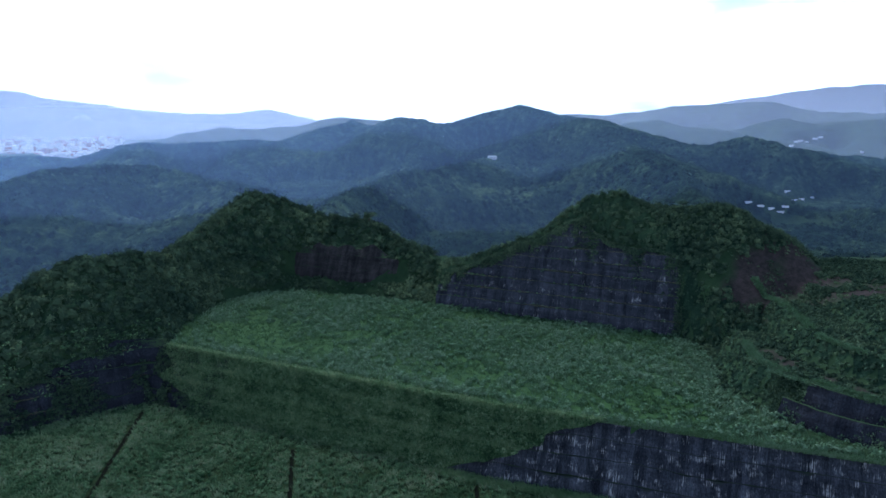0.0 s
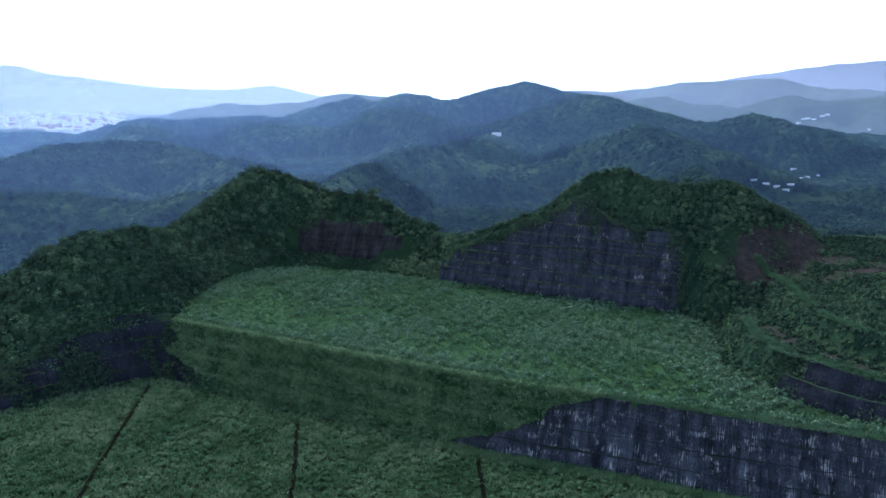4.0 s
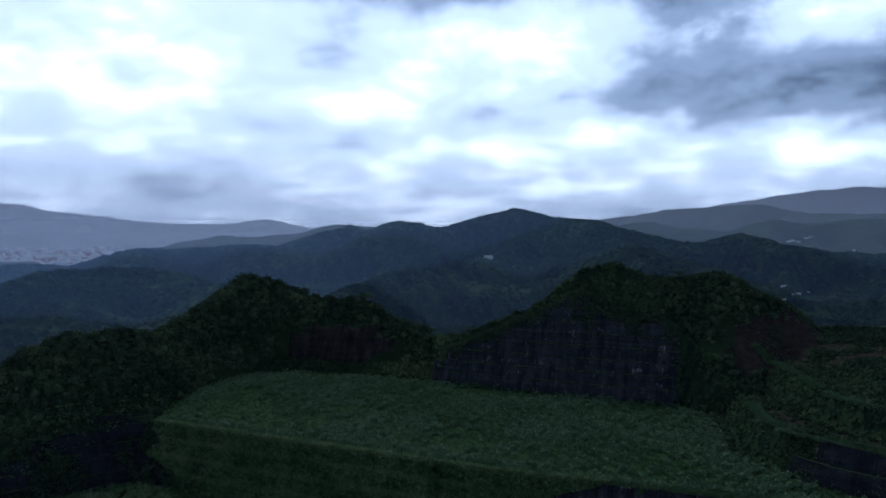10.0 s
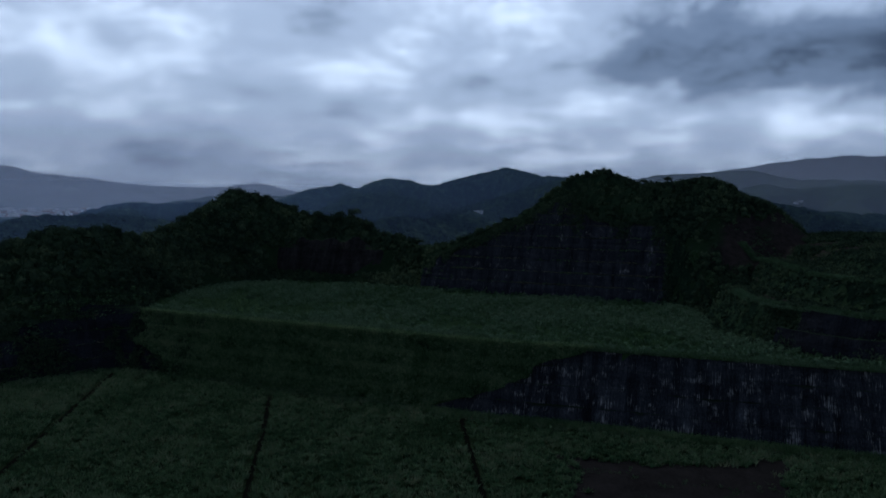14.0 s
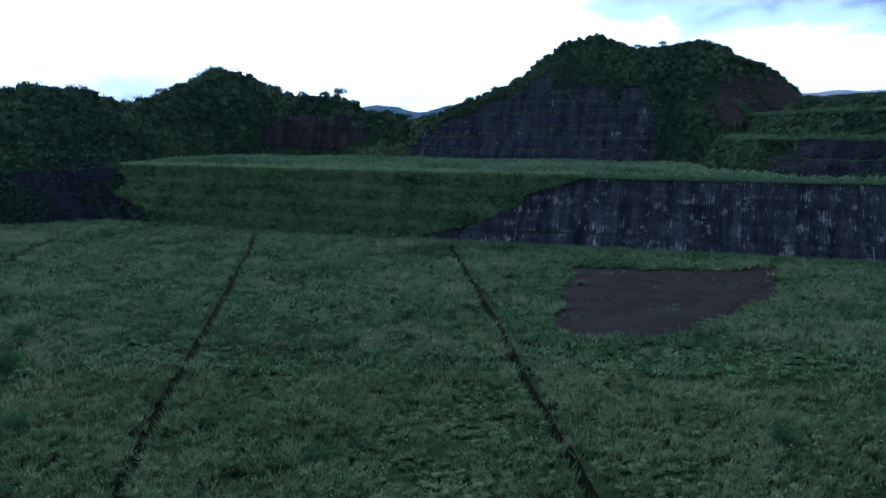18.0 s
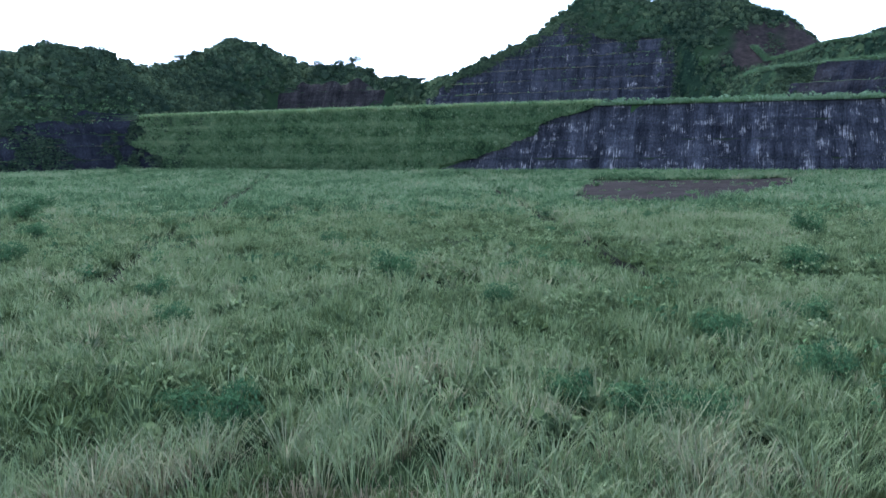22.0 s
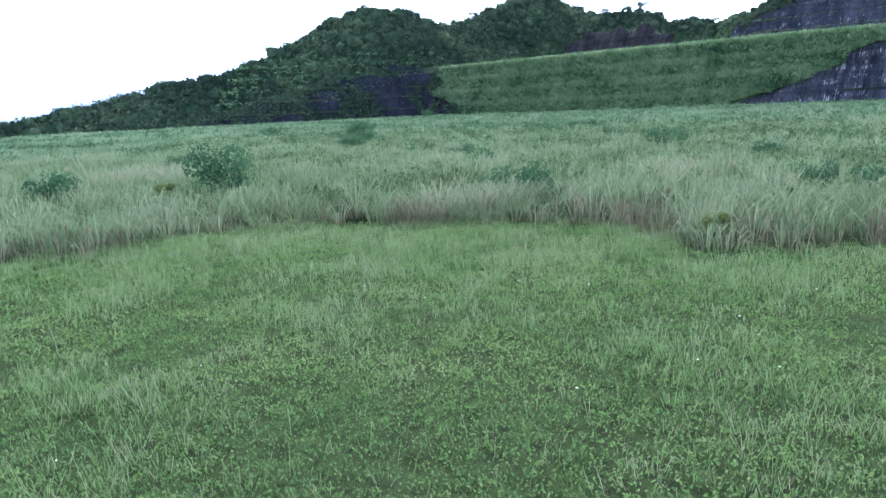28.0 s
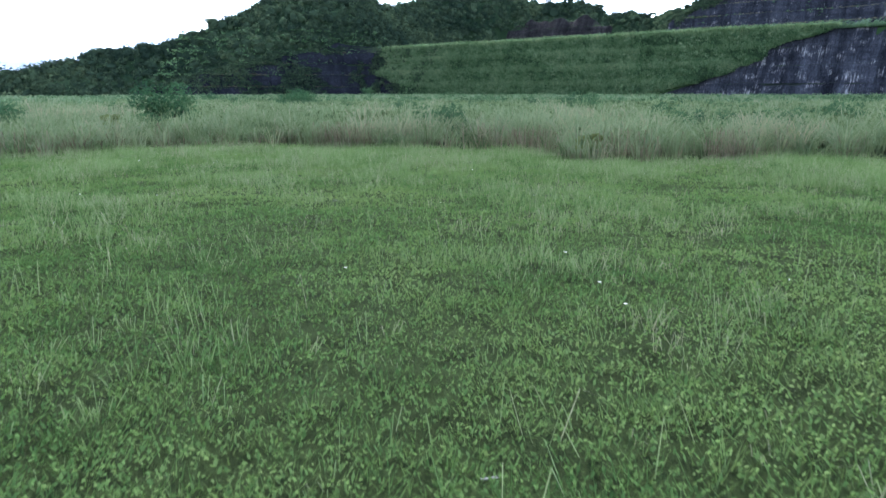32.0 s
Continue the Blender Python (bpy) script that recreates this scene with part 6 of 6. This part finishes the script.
first = tower(62, 22, 18, "tall pale apartment tower in the far town")
TOWERS = [(-29.45, 3880, 1.3), (-29.2, 3900, 1.6), (-28.95, 3910, 1.65), (-28.7, 3920, 1.7), (-28.45, 3930, 1.55), (-29.8, 3860, 0.8), (-31.2, 3700, 0.7), (-27.2, 3900, 0.7)]
for i, (az, dd, s) in enumerate(TOWERS):
    tx, ty = dd * math.sin(math.radians(az)), dd * math.cos(math.radians(az))
    m = pose(tx, ty, float(height(tx, ty)), 0, 0, 20 + 4 * i)
    if i:
        ob = copy_thing(first, m); ob.scale = (0.85, 0.85, s)
    else:
        first.matrix_basis = m @ Matrix.Diagonal((0.85, 0.85, s, 1))
r = random.Random(4)
for kind, mat, count in (("house_blocks", M_WALLS, 620), ("workshop_roofs", M_WALLS, 110), ("tiled_roofs", M_TILE, 170)):
    bm = bmesh.new()
    for _ in range(count):
        az, dd = math.radians(r.uniform(-35.5, -26.5)), 1 / r.uniform(1 / 3900, 1 / 2080)
        hx, hy = dd * math.sin(az), dd * math.cos(az)
        wd, dp, hh = r.uniform(8, 24), r.uniform(8, 20), r.uniform(6, 22)
        if kind == "workshop_roofs":
            wd, dp, hh = r.uniform(20, 60), r.uniform(20, 40), r.uniform(6, 9)
        z = float(height(hx, hy))
        box(bm, hx - wd / 2, hx + wd / 2, hy - dp / 2, hy + dp / 2, z - 4, z + hh)
    me = bpy.data.meshes.new(kind); bm.to_mesh(me); bm.free(); me.materials.append(mat)
    tagged(new(kind, me), "pale buildings of the town in the far plain", "town", kind="stuff")


def long_house(name, length, wide, high, label, category, group):
    root = tagged(new(name), label, category, group)
    bm = bmesh.new(); box(bm, -length / 2, length / 2, -wide / 2, wide / 2, -2, high); part("wall", bm, M_WALLS, root)
    bm = bmesh.new()
    n = 7
    prof = [(-wide / 2 - 0.3 + (wide + 0.6) * i / (n - 1), high + wide * 0.22 * math.sin(math.pi * i / (n - 1))) for i in range(n)]
    rows = [[bm.verts.new((e * (length / 2 + 0.3), py, pz)) for py, pz in prof] for e in (-1, 1)]
    for i in range(n - 1):
        bm.faces.new((rows[0][i], rows[1][i], rows[1][i + 1], rows[0][i + 1]))
    bm.faces.new(rows[0]); bm.faces.new(rows[1][::-1])
    part("roof", bm, M_ROOFS, root)
    return root


g1 = long_house("greenhouse", 9, 2.6, 0.8, "long pale plastic greenhouse in the valley", "greenhouse", "greenhouses in the valley")
GREEN = [(346, 968, 12), (361, 966, 5), (375, 966, 20), (386, 964, -10), (394, 970, 8), (470, 1150, 4), (484, 1158, 14), (496, 1163, 9), (530, 1206, 30), (480, 1176, 3)]
for i, (gx0, gy0, a) in enumerate(GREEN):
    m = pose(gx0, gy0, float(height(gx0, gy0)) + 0.6, 0, 0, a)
    if i:
        copy_thing(g1, m)
    else:
        g1.matrix_basis = m
v1 = long_house("valley_house", 13, 6, 2.5, "pale low building in the far valley", "house", "houses in the far valley")
VALLEY = [(921, 2258, 10), (936, 2262, 30), (950, 2266, -5), (968, 2270, 15), (1004, 2330, 40), (1026, 2345, 0), (1044, 2352, 22), (1060, 2122, 70)]
for i, (hx, hy, a) in enumerate(VALLEY):
    m = pose(hx, hy, float(height(hx, hy)) + 3, 0, 0, a)
    if i:
        copy_thing(v1, m)
    else:
        v1.matrix_basis = m
hut = long_house("hill_house", 15, 7, 3, "pale house high on the wooded ridge", "house", "")
hut.matrix_basis = pose(17, 1258, float(height(17, 1258)) + 2, 0, 0, 6)


# ---- small things on the lawn ----
M_PETAL = material("white_petals", (0.62, 0.64, 0.60), (0.80, 0.80, 0.76), 20, 90, bump=0)
M_LITTER = material("pale_litter", (0.34, 0.33, 0.31), (0.50, 0.49, 0.46), 12, 60, bump=0.1)


def flower(high, size):
    """A small weed flower: a stalk and a ring of five petals round a bud."""
    root = tagged(new("flower"), "small white weed flower in the short grass", "flower", "white flowers on the lawn")
    bm = bmesh.new()
    tube(bm, (0, 0, -0.02), (0.01, 0.0, high), 0.003, 0.002, 4)
    part("stalk", bm, M_LAWN_STALK, root)
    for k in range(5):
        bm = bmesh.new()
        a = 2 * math.pi * k / 5
        ring = [(0.1, 0, 0), (0.5, -0.35, 0.12), (1, -0.12, 0.2), (1, 0.12, 0.2), (0.5, 0.35, 0.12)]
        top = [bm.verts.new(((c * math.cos(a) - s * math.sin(a)) * size + 0.01, (c * math.sin(a) + s * math.cos(a)) * size, high + h * size)) for c, s, h in ring]
        bm.faces.new(top)
        low = [bm.verts.new(v.co - Vector((0, 0, 0.002))) for v in top]
        bm.faces.new(low[::-1])
        part("petal", bm, M_PETAL, root)
    return root


M_LAWN_STALK = material("green_stalk", (0.05, 0.10, 0.03), (0.08, 0.15, 0.05), 10, 60, bump=0)
bloom = flower(0.17, 0.022)
r = random.Random(31)
spots = []
while len(spots) < 46:
    fx, fy = r.uniform(-18, 14), r.uniform(-8, 10)
    if fy < float(along(LAWN_EDGE, fx)) - 1.0:
        spots.append((fx, fy))
for i, (fx, fy) in enumerate(spots):
    m = pose(fx, fy, 0.03, 0, 0, 57 * i)
    if i:
        ob = copy_thing(bloom, m)
        ob.scale = (r.uniform(0.8, 1.25),) * 3
    else:
        bloom.matrix_basis = m


stick = tagged(new("stick"), "pale peeled stick lying in the short grass", "stick")
bm = bmesh.new()
tube(bm, (-0.16, -0.03, 0.09), (0.0, 0.0, 0.10), 0.010, 0.011, 7)
tube(bm, (0.0, 0.0, 0.10), (0.17, 0.05, 0.085), 0.011, 0.007, 7)
part("shaft", bm, M_LITTER, stick)
bm = bmesh.new()
tube(bm, (0.03, 0.0, 0.10), (0.08, -0.05, 0.11), 0.006, 0.003, 5)
part("twig", bm, M_LITTER, stick)
stick.matrix_basis = pose(3.15, -10.1, 0.03, 0, 0, 20) @ Matrix.Scale(0.45, 4)

M_SLAB = material("weathered_concrete", (0.08, 0.078, 0.072), (0.16, 0.155, 0.145), 2, 25, bump=0.5)
bm = bmesh.new()
r = random.Random(9)
rim = [(math.cos(a) * r.uniform(0.42, 0.62), math.sin(a) * r.uniform(0.26, 0.38)) for a in [k * math.tau / 11 for k in range(11)]]
low, top = [bm.verts.new((x0, y0, -0.02)) for x0, y0 in rim], [bm.verts.new((x0 * 0.93, y0 * 0.93, 0.12 + r.uniform(-0.015, 0.015))) for x0, y0 in rim]
bm.faces.new(top)
for k in range(11):
    bm.faces.new((low[k], low[(k + 1) % 11], top[(k + 1) % 11], top[k]))
me = bpy.data.meshes.new("flat_stone")
bm.to_mesh(me); bm.free()
me.materials.append(M_SLAB)
stone = tagged(new("flat_stone", me), "flat grey stone lying at the edge of the tall grass", "stone")
stone.matrix_basis = pose(-15.9, 7.9, 0.0, 0, 0, 35)
